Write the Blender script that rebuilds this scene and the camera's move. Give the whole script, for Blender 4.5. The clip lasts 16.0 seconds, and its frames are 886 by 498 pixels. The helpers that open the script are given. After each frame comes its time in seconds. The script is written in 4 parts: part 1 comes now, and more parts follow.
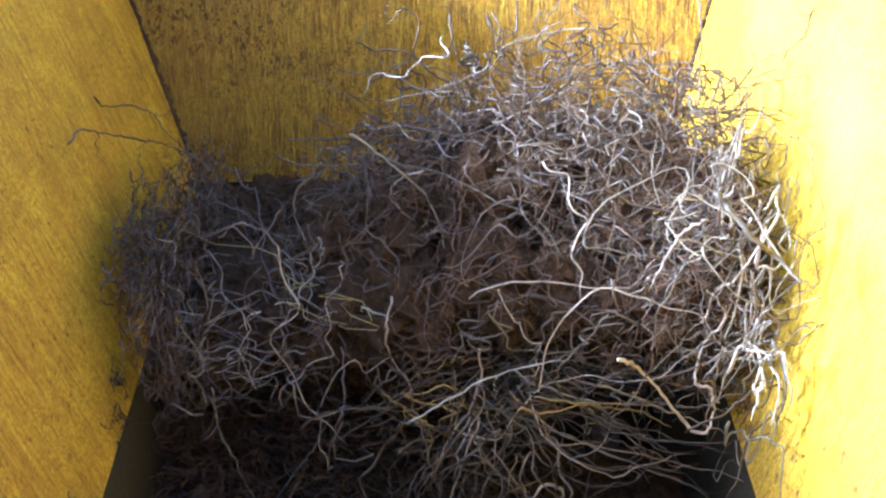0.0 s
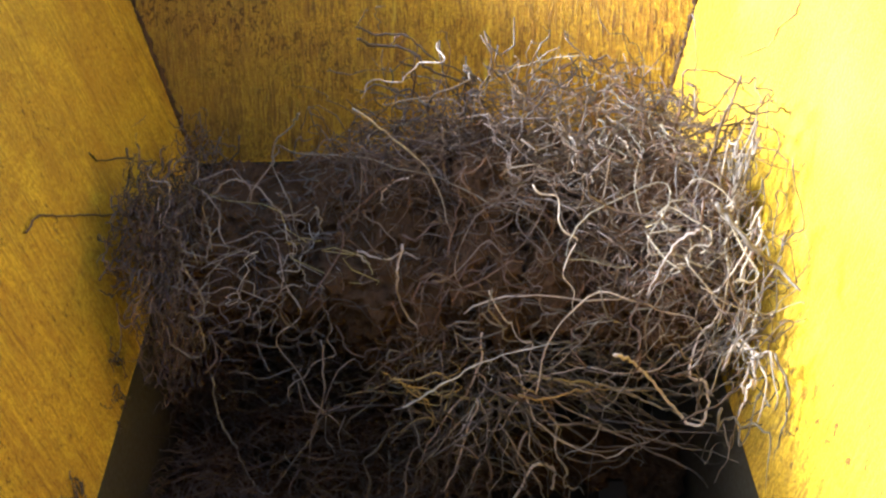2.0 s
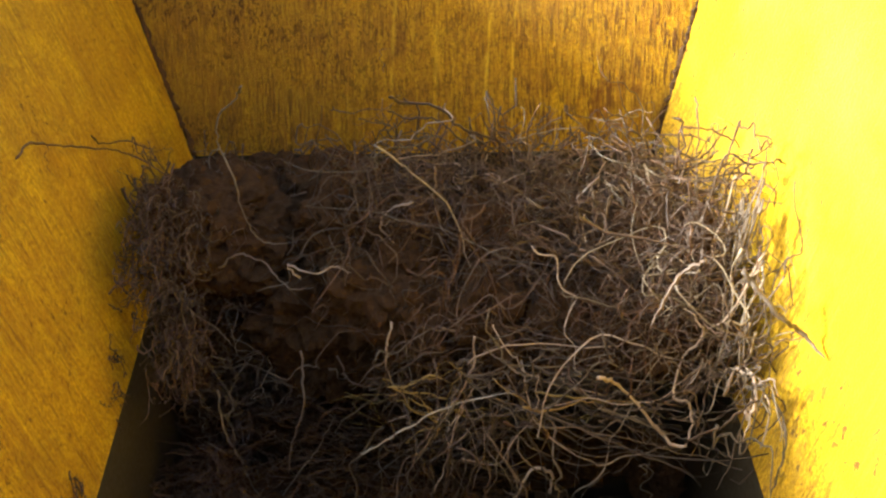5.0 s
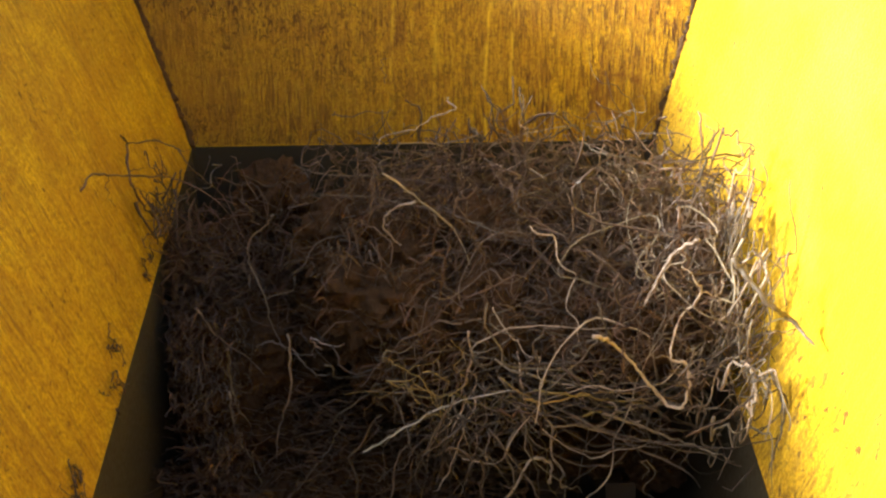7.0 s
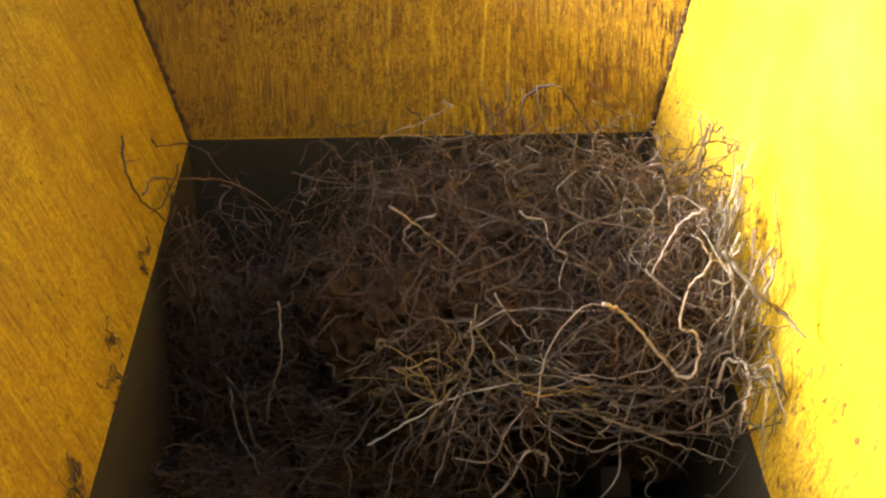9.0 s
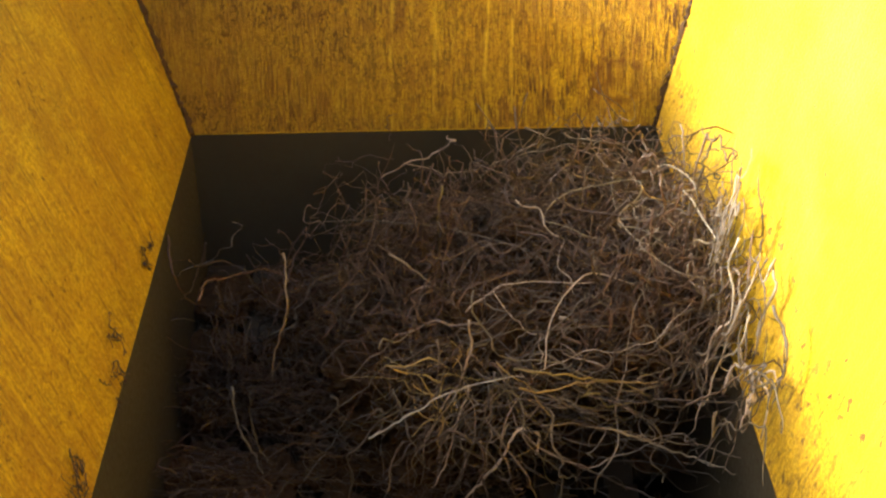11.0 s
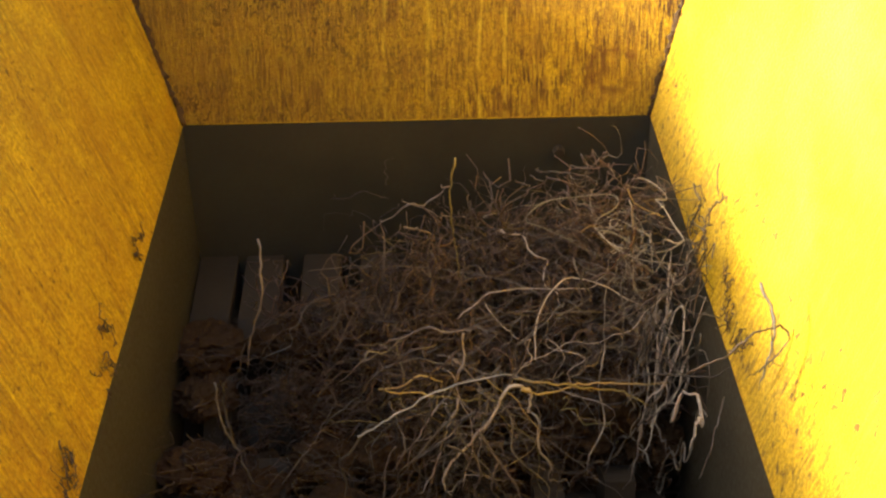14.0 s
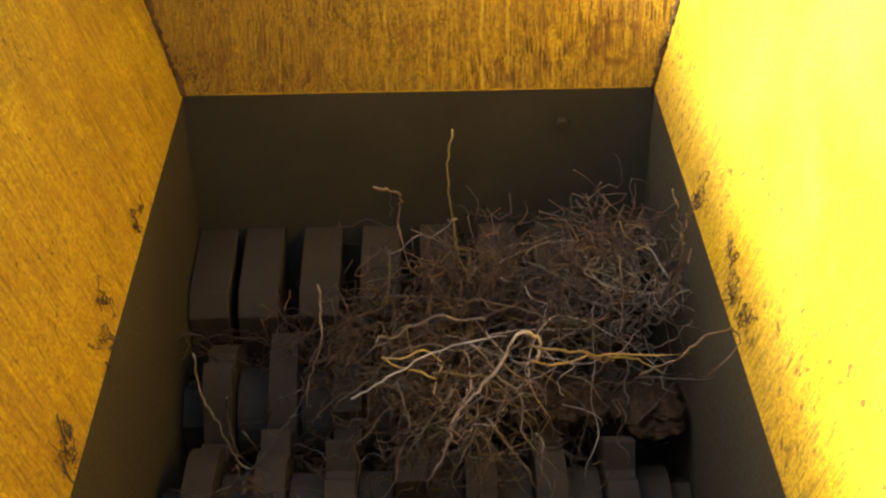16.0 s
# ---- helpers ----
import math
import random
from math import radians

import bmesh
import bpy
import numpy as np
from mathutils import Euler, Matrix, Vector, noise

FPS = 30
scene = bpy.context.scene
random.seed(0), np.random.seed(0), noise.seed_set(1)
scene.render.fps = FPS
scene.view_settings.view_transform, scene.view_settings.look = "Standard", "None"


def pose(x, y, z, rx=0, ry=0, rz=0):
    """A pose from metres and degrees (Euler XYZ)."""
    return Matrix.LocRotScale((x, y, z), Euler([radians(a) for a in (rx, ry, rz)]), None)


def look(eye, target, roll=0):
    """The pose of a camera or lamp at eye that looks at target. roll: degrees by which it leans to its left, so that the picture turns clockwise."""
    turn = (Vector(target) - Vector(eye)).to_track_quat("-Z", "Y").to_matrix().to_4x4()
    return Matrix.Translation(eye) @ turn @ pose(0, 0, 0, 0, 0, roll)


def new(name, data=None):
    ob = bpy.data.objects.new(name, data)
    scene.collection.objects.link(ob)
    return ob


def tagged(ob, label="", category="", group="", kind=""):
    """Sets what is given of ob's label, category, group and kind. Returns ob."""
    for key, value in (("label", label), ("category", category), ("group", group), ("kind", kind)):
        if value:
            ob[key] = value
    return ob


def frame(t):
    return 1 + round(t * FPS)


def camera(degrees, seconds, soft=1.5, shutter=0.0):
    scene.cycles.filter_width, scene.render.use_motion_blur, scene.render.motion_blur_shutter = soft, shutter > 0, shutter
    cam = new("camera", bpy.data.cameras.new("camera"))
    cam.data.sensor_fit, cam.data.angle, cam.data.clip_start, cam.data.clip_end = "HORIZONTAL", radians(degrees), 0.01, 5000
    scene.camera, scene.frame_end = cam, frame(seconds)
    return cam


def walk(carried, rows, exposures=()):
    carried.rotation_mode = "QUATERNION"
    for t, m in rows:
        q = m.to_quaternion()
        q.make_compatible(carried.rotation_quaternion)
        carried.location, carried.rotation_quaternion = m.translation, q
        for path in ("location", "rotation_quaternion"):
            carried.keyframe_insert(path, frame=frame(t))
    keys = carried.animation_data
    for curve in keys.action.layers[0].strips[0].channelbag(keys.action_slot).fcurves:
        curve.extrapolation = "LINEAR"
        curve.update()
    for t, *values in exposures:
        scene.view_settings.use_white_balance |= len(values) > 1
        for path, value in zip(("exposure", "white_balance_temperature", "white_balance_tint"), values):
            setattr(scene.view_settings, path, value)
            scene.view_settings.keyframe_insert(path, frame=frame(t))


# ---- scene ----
cam = camera(36.0, 16.0, soft=2.4)
PATH = [
    (0.0, 0.0153, -2.0937, 1.1164, -31.001, 0.403, -0.466),
    (0.5, 0.0147, -2.0942, 1.1166, -31.275, 0.564, -0.685),
    (1.0, 0.0144, -2.0960, 1.1176, -31.500, 0.721, -0.809),
    (1.5, 0.0148, -2.0987, 1.1190, -31.650, 0.770, -0.880),
    (2.0, 0.0160, -2.1042, 1.1220, -31.901, 0.772, -0.883),
    (2.5, 0.0182, -2.1045, 1.1233, -31.787, 0.726, -0.687),
    (3.0, 0.0273, -2.1081, 1.1170, -31.191, 0.591, -0.183),
    (3.5, 0.0304, -2.1025, 1.1205, -31.363, 0.361, -0.174),
    (4.0, 0.0217, -2.0940, 1.1281, -31.909, 0.409, -0.396),
    (4.5, 0.0105, -2.0822, 1.1320, -32.478, 0.353, -0.647),
    (5.0, 0.0013, -2.0814, 1.1261, -32.494, 0.399, -1.067),
    (7.5, 0.0001, -2.0860, 1.1090, -32.528, 0.496, -1.179),
    (8.0, -0.0038, -2.0849, 1.1075, -32.654, 0.462, -1.272),
    (8.5, -0.0033, -2.0857, 1.1086, -32.699, 0.491, -1.321),
    (9.0, -0.0035, -2.0857, 1.1086, -32.772, 0.445, -1.381),
    (11.5, -0.0036, -2.0781, 1.1072, -33.120, 0.726, -1.254),
    (12.0, -0.0026, -2.0783, 1.1063, -33.156, 0.823, -1.165),
    (12.5, -0.0022, -2.0780, 1.1047, -33.109, 0.722, -1.178),
    (13.0, -0.0011, -2.0738, 1.1024, -33.159, 0.701, -1.375),
    (13.5, 0.0016, -2.0744, 1.1025, -33.232, 0.748, -1.446),
    (14.0, 0.0019, -2.0709, 1.0993, -33.398, 0.595, -1.491),
    (14.5, 0.0001, -2.0609, 1.0949, -33.871, 0.551, -1.528),
    (15.0, -0.0003, -2.0592, 1.0925, -34.243, 0.500, -1.528),
    (15.5, 0.0006, -2.0574, 1.0913, -34.411, 0.557, -1.520),
    (16.0, 0.0009, -2.0564, 1.0895, -34.538, 0.470, -1.361),
]
EXPOSURE = [
    (0.0, 2.4, 4450, 10), (1.0, 2.28, 4800, 10), (2.0, 2.1, 5250, 10), (3.0, 1.92, 5850, 10), (5.0, 1.86, 6500, 9),
    (8.0, 1.92, 6500, 9), (12.5, 1.98, 6500, 9), (16.0, 2.12, 6500, 9),
]
walk(cam, [(t, pose(x, y, z, 90 + pitch, roll, yaw)) for t, x, y, z, pitch, roll, yaw in PATH], EXPOSURE)

# ---- light: a low hazy sun over the hopper's edge, and the sky ----
SUN_UP, SUN_SIDE = radians(26.3), radians(0)
to_sun = Vector((-math.cos(SUN_UP) * math.cos(SUN_SIDE), -math.cos(SUN_UP) * math.sin(SUN_SIDE), math.sin(SUN_UP)))
world = bpy.data.worlds.new("sky")
scene.world = world
world.use_nodes = True
wn = world.node_tree.nodes
sky = wn.new("ShaderNodeTexSky")
sky.sky_type = "NISHITA"
sky.sun_disc = False
sky.dust_density = 5.0
sky.sun_elevation = SUN_UP
sky.sun_rotation = math.atan2(to_sun.x, to_sun.y)
world.node_tree.links.new(sky.outputs[0], wn["Background"].inputs[0])
wn["Background"].inputs[1].default_value = 0.115
sun = new("sun", bpy.data.lights.new("sun", "SUN"))
sun.data.energy, sun.data.angle, sun.data.color = 4.2, radians(9), (1.0, 0.96, 0.88)
sun.matrix_world = look(tuple(to_sun * 6), (0, 0, 0))


# ---- materials ----
class Nodes:
    """A small helper for building node materials."""

    def __init__(self, name):
        self.mat = bpy.data.materials.new(name)
        self.mat.use_nodes = True
        self.tree = self.mat.node_tree
        self.bsdf = self.tree.nodes["Principled BSDF"]

    def node(self, kind, **values):
        n = self.tree.nodes.new("ShaderNode" + kind)
        for key, value in values.items():
            n.inputs[key].default_value = value
        return n

    def link(self, a, b):
        self.tree.links.new(a, b)

    def coords(self, scale=(1, 1, 1), turn=(0, 0, 0)):
        tc, mp = self.node("TexCoord"), self.node("Mapping")
        mp.inputs["Scale"].default_value = scale
        mp.inputs["Rotation"].default_value = [radians(a) for a in turn]
        self.link(tc.outputs["Object"], mp.inputs["Vector"])
        return mp.outputs[0]

    def noise(self, vector, scale, detail=4.0, rough=0.6, distort=0.0):
        n = self.node("TexNoise", Scale=scale, Detail=detail, Roughness=rough, Distortion=distort)
        self.link(vector, n.inputs["Vector"])
        return n.outputs["Fac"]

    def band(self, value, low, high, to_low=0.0, to_high=1.0):
        n = self.node("MapRange")
        for i, v in enumerate((low, high, to_low, to_high)):
            n.inputs[i + 1].default_value = v
        self.link(value, n.inputs[0])
        return n.outputs[0]

    def math(self, op, a, b):
        n = self.tree.nodes.new("ShaderNodeMath")
        n.operation = op
        for i, v in enumerate((a, b)):
            if isinstance(v, (int, float)):
                n.inputs[i].default_value = v
            else:
                self.link(v, n.inputs[i])
        return n.outputs[0]

    def mix(self, fac, a, b):
        n = self.tree.nodes.new("ShaderNodeMix")
        n.data_type = "RGBA"
        for i, v in ((0, fac), (6, a), (7, b)):
            if isinstance(v, (int, float)):
                n.inputs[i].default_value = v
            elif isinstance(v, tuple):
                n.inputs[i].default_value = (*v, 1)
            else:
                self.link(v, n.inputs[i])
        return n.outputs[2]

    def finish(self, colour, rough, metal=0.0, bump=None, depth=0.001, strength=0.5, gloss=0.5):
        self.bsdf.inputs["Specular IOR Level"].default_value = gloss
        for key, v in (("Base Color", colour), ("Roughness", rough), ("Metallic", metal)):
            if isinstance(v, (int, float)):
                self.bsdf.inputs[key].default_value = v
            elif isinstance(v, tuple):
                self.bsdf.inputs[key].default_value = (*v, 1)
            else:
                self.link(v, self.bsdf.inputs[key])
        if bump is not None:
            b = self.node("Bump", Distance=depth, Strength=strength)
            self.link(bump, b.inputs["Height"])
            self.link(b.outputs[0], self.bsdf.inputs["Normal"])
        return self.mat


def paint(name, run_scale, dash_scale, wear, grime, streak_low=0.5, dash_low=0.54, speck_low=0.605):
    """Worn yellow machine paint: rubbed streaks, short dark scrape marks, grain, specks and mottle."""
    n = Nodes(name)
    flat = n.coords()
    broad = n.noise(flat, 5.0, 5)
    fine = n.noise(flat, 190.0, 4, 0.75)
    streak = n.noise(n.coords(run_scale), 1.0, 5, 0.65, 0.5)
    dash = n.noise(n.coords(dash_scale), 1.0, 3, 0.6, 0.8)
    patch = n.band(n.noise(flat, 11.0, 4, 0.6), 0.35, 0.62, 0.35, 1.0)
    colour = n.mix(n.band(broad, 0.3, 0.7), (0.76, 0.47, 0.006), (0.82, 0.55, 0.012))
    colour = n.mix(n.math("MULTIPLY", n.band(fine, 0.44, 0.58), 0.75), colour, (0.36, 0.17, 0.010))
    colour = n.mix(n.math("MULTIPLY", n.math("MULTIPLY", n.band(streak, streak_low, streak_low + 0.2), patch), grime), colour, (0.36, 0.18, 0.016))
    colour = n.mix(n.math("MULTIPLY", n.math("MULTIPLY", n.band(dash, dash_low, dash_low + 0.08), patch), wear), colour, (0.085, 0.036, 0.009))
    blotch = n.noise(n.coords(tuple(0.25 + v / max(run_scale) for v in run_scale)), 52.0, 6, 0.75, 0.8)
    colour = n.mix(n.math("MULTIPLY", n.math("MULTIPLY", n.band(blotch, 0.52, 0.60), patch), 0.3 + 0.45 * wear), colour, (0.17, 0.075, 0.014))
    bare = n.noise(n.coords(tuple(v * 0.7 for v in dash_scale)), 1.3, 3, 0.6, 0.5)
    colour = n.mix(n.math("MULTIPLY", n.band(bare, 0.57, 0.66), 0.55), colour, (0.88, 0.60, 0.025))
    speck = n.math("MULTIPLY", n.band(n.noise(flat, 62.0, 3, 0.55), speck_low, speck_low + 0.06), n.band(n.noise(flat, 7.0, 2), 0.42, 0.55))
    colour = n.mix(n.math("MULTIPLY", speck, min(1.0, wear + 0.2)), colour, (0.13, 0.06, 0.016))
    rough = n.band(fine, 0.3, 0.7, 0.42, 0.66)
    height = n.math("ADD", n.math("MULTIPLY", dash, 0.8), fine)
    return n, colour, rough, height


def ring_stain(n, colour, centre, radius, width, tone, squash=1.0, amount=0.8, ragged=0.02):
    """A scuffed arc of its own shape, rubbed into the paint."""
    tc, mp = n.node("TexCoord"), n.node("Mapping")
    mp.inputs["Location"].default_value = (-centre[0] * squash, 0, -centre[1])
    mp.inputs["Scale"].default_value = (squash, 0, 1)
    n.link(tc.outputs["Object"], mp.inputs["Vector"])
    d = n.tree.nodes.new("ShaderNodeVectorMath")
    d.operation = "LENGTH"
    n.link(mp.outputs[0], d.inputs[0])
    rag = n.math("MULTIPLY", n.math("SUBTRACT", n.noise(n.coords(), 30.0, 3), 0.5), ragged)
    off = n.math("ABSOLUTE", n.math("SUBTRACT", n.math("ADD", d.outputs["Value"], rag), radius), 0.0)
    gap = n.band(n.noise(n.coords(), 26.0, 2), 0.40, 0.55)
    fac = n.math("MULTIPLY", n.band(off, 0.0, width, amount, 0.0), gap)
    return n.mix(fac, colour, tone)


def paint_back():
    n, colour, rough, height = paint("yellow_paint_streaked", (85, 26, 4.5), (230, 60, 17), 1.0, 0.95, 0.42, 0.50, 0.66)
    dirt = n.noise(n.coords((1.6, 1, 3.2)), 1.6, 5, 0.55)
    tc, sep = n.node("TexCoord"), n.node("SeparateXYZ")
    n.link(tc.outputs["Object"], sep.inputs[0])
    colour = n.mix(n.math("MULTIPLY", n.band(dirt, 0.40, 0.66), 0.6), colour, (0.38, 0.20, 0.025))
    # browner towards one end of the panel, broken up by noise
    end_brown = n.math("ADD", n.math("MULTIPLY", sep.outputs[0], 1.1), n.math("MULTIPLY", dirt, 0.9))
    colour = n.mix(n.band(end_brown, 0.0, 0.75, 0.6, 0.0), colour, (0.34, 0.18, 0.022))
    colour = ring_stain(n, colour, (0.335, 0.075), 0.032, 0.012, (0.16, 0.06, 0.015), 0.8, 0.75)
    crackle = n.noise(n.coords((1, 1, 0.4)), 120.0, 3, 0.6, 1.5)
    colour = n.mix(n.math("MULTIPLY", n.math("MULTIPLY", n.band(crackle, 0.53, 0.59), n.band(dirt, 0.36, 0.52)), n.band(end_brown, 0.1, 0.8, 0.85, 0.2)), colour, (0.075, 0.034, 0.010))
    for start, bow, shade in ((0.105, 1.0, 0.9), (0.150, 1.6, 0.6), (-0.055, 1.4, 0.5), (0.02, 2.2, 0.5)):
        colour = ring_stain(n, colour, (start + bow, 0.07), bow, 0.004, (0.86, 0.60, 0.035), 1.0, shade, 0.012)
    return n.finish(colour, rough, 0.0, height, 0.005, 1.0, 0.2)


def paint_side(name, wear, grime, mottle=0.0, speck_low=0.59, rub=0.0):
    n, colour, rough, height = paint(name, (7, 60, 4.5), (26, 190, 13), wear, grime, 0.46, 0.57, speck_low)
    # pale random mottle, used on the sunlit paint only
    mottle_mask = n.math("MULTIPLY", n.band(n.noise(n.coords((1, 1, 1.6)), 3.2, 5, 0.6), 0.42, 0.68), mottle)
    colour = n.mix(mottle_mask, colour, (0.80, 0.60, 0.16))
    # brown rub marks that also put the dim panel's shade into its colour
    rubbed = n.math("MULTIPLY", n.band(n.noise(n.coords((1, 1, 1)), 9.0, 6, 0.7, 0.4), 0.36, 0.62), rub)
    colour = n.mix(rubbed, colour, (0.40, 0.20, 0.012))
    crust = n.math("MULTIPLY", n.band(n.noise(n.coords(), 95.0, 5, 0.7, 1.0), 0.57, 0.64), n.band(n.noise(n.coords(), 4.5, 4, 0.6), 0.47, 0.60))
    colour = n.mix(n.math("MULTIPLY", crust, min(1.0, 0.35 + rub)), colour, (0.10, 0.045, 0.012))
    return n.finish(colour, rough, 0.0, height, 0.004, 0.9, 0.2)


def steel(name, tone, worn, metal=0.35, rough=(0.38, 0.62)):
    n = Nodes(name)
    flat = n.coords()
    cloud, grain = n.noise(flat, 6.0, 5), n.noise(flat, 120.0, 4, 0.7)
    colour = n.mix(n.band(cloud, 0.3, 0.72), tone, worn)
    colour = n.mix(n.math("MULTIPLY", n.band(grain, 0.5, 0.75), 0.5), colour, (0.075, 0.045, 0.026))
    return n.finish(colour, n.band(grain, 0.3, 0.7, *rough), metal, grain, 0.0008, 0.5, 0.25)


def root_bark(name, dark, light):
    n = Nodes(name)
    info = n.node("ObjectInfo")
    island = n.node("NewGeometry")
    flat = n.coords()
    fleck = n.noise(flat, 70.0, 4, 0.7)
    colour = n.mix(n.band(fleck, 0.3, 0.72), dark, light)
    pick = n.math("FRACT", n.math("ADD", info.outputs["Random"], island.outputs["Random Per Island"]), 0.0)
    hsv = n.node("HueSaturation", Saturation=1.0)
    n.link(n.band(pick, 0.0, 1.0, 0.55, 1.35), hsv.inputs["Value"])
    n.link(n.band(info.outputs["Random"], 0.0, 1.0, 0.485, 0.515), hsv.inputs["Hue"])
    n.link(colour, hsv.inputs["Color"])
    return n.finish(hsv.outputs[0], 0.42, 0.0, n.noise(flat, 260.0, 3), 0.0012, 0.8, 0.5)


def earth(name, dark, light):
    n = Nodes(name)
    flat = n.coords()
    crumb, fleck = n.noise(flat, 45.0, 6, 0.75), n.noise(n.coords((1, 1, 0.3)), 170.0, 4, 0.7)
    colour = n.mix(n.band(crumb, 0.3, 0.7), dark, light)
    colour = n.mix(n.math("MULTIPLY", n.band(fleck, 0.55, 0.66), 0.6), colour, (0.14, 0.09, 0.05))
    return n.finish(colour, 0.95, 0.0, n.math("ADD", crumb, fleck), 0.012, 1.0, 0.08)


def concrete():
    n = Nodes("yard_concrete")
    flat = n.coords()
    colour = n.mix(n.noise(flat, 1.3, 6), (0.22, 0.20, 0.17), (0.36, 0.34, 0.30))
    return n.finish(colour, 0.85, 0.0, n.noise(flat, 40.0, 4), 0.004, 0.5)


BACK = paint_back()
# one paint in two copies, its side's shade and sunlight in the colour
SIDE_DIM = paint_side("yellow_paint_rubbed_shaded", 0.6, 0.75, 0.0, 0.64, 0.5)
SIDE_LIT = paint_side("yellow_paint_scuffed_sunlit", 0.75, 0.35, 0.16)
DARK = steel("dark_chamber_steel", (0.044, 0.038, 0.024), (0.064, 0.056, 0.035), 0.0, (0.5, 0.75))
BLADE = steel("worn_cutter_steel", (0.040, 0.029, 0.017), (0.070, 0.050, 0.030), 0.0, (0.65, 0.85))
RUST = steel("rusty_weld", (0.035, 0.016, 0.005), (0.10, 0.050, 0.012), 0.0, (0.7, 0.9))
PALE = root_bark("pale_root_bark", (0.22, 0.175, 0.125), (0.50, 0.42, 0.32))
TAN = root_bark("tan_root_bark", (0.092, 0.069, 0.047), (0.22, 0.172, 0.122))
RED = root_bark("red_brown_root_bark", (0.050, 0.027, 0.014), (0.115, 0.064, 0.032))
STRAW = root_bark("straw_yellow_stem", (0.22, 0.155, 0.05), (0.40, 0.30, 0.10))
SOILED = root_bark("soil_dark_root_bark", (0.062, 0.042, 0.028), (0.125, 0.090, 0.066))
# soil brown; also carries the shade of the gaps and dim end
SOIL_SHADE = root_bark("soil_shade_root_mat", (0.078, 0.045, 0.023), (0.125, 0.076, 0.042))
EARTH = earth("clinging_brown_earth", (0.070, 0.038, 0.018), (0.130, 0.075, 0.038))
PEELED = root_bark("peeled_white_wood", (0.46, 0.41, 0.33), (0.72, 0.67, 0.57))
YARD = concrete()


# ---- mesh helpers ----
def mesh_object(name, verts, faces, material, parent=None, label="", smooth=False):
    me = bpy.data.meshes.new(name)
    me.from_pydata([tuple(v) for v in verts], [], [tuple(int(i) for i in f) for f in faces])
    me.materials.append(material)
    if smooth:
        me.shade_smooth()
    ob = new(name, me)
    ob.parent = parent
    return tagged(ob, label)


def part(name, bm, material, parent, label="", bevel=0.0):
    if bevel:
        bmesh.ops.bevel(bm, geom=list(bm.edges), offset=bevel, segments=2, affect="EDGES", profile=0.6)
    bmesh.ops.recalc_face_normals(bm, faces=bm.faces)
    me = bpy.data.meshes.new(name)
    bm.to_mesh(me)
    bm.free()
    me.materials.append(material)
    ob = new(name, me)
    ob.parent = parent
    return tagged(ob, label)


def prism(corners, offset):
    """A slab: a ring of corners, and the same ring moved by offset."""
    bm = bmesh.new()
    a = [bm.verts.new(c) for c in corners]
    b = [bm.verts.new(Vector(c) + Vector(offset)) for c in corners]
    bm.faces.new(a)
    bm.faces.new(b[::-1])
    for i in range(len(a)):
        j = (i + 1) % len(a)
        bm.faces.new((a[i], b[i], b[j], a[j]))
    return bm


def box(x0, x1, y0, y1, z0, z1):
    return prism([(x0, y0, z0), (x1, y0, z0), (x1, y1, z0), (x0, y1, z0)], (0, 0, z1 - z0))


def thing(name, label, category, group="", at=(0, 0, 0)):
    ob = new(name)
    ob.location = at
    ob.empty_display_size = 0.1
    return tagged(ob, label, category, group)


def tube(points, radius, sides=5, taper=0.5):
    """Vertices and faces of a closed, tapering tube along the points."""
    p = np.asarray(points, float)
    tang = np.gradient(p, axis=0)
    tang /= np.linalg.norm(tang, axis=1)[:, None] + 1e-9
    side = np.cross(tang, (0.31, 0.52, 0.79))
    side /= np.linalg.norm(side, axis=1)[:, None] + 1e-9
    up = np.cross(tang, side)
    n = len(p)
    s = np.linspace(0, 1, n)
    r = radius * (1 - (1 - taper) * s) * (1 + 0.16 * np.sin(s * 23 + radius * 9000)) * np.minimum(1, 0.35 + 5 * (1 - s))
    ang = np.arange(sides) * 2 * math.pi / sides
    ring = side[:, None] * np.cos(ang)[None, :, None] + up[:, None] * np.sin(ang)[None, :, None]
    verts = (p[:, None] + ring * r[:, None, None]).reshape(-1, 3)
    faces = [(i * sides + k, i * sides + (k + 1) % sides, (i + 1) * sides + (k + 1) % sides, (i + 1) * sides + k) for i in range(n - 1) for k in range(sides)]
    faces += [tuple(range(sides))[::-1], tuple((n - 1) * sides + k for k in range(sides))]
    return verts, faces


def joined(tubes):
    verts, faces, base = [], [], 0
    for v, f in tubes:
        verts.append(v)
        faces += [tuple(base + i for i in q) for q in f]
        base += len(v)
    return np.concatenate(verts), faces


# ---- the machine: sizes ----
HALF, LONG, DEEP = 0.40, 1.15, 0.27          # chamber half width, length, depth to the fingers
RISE, LEAN_L, LEAN_R, LEAN_B, LEAN_F = 0.62, 0.336, 0.281, 0.32, 1.3
GROUND = -1.25


def ground():
    # out of view; added to close the place below and bounce light
    bm = bmesh.new()
    bmesh.ops.create_grid(bm, x_segments=8, y_segments=8, size=400)
    for v in bm.verts:
        v.co.z = GROUND
    tagged(part("ground", bm, YARD, None, "pale grey concrete yard under the machine"), category="ground", kind="structure")


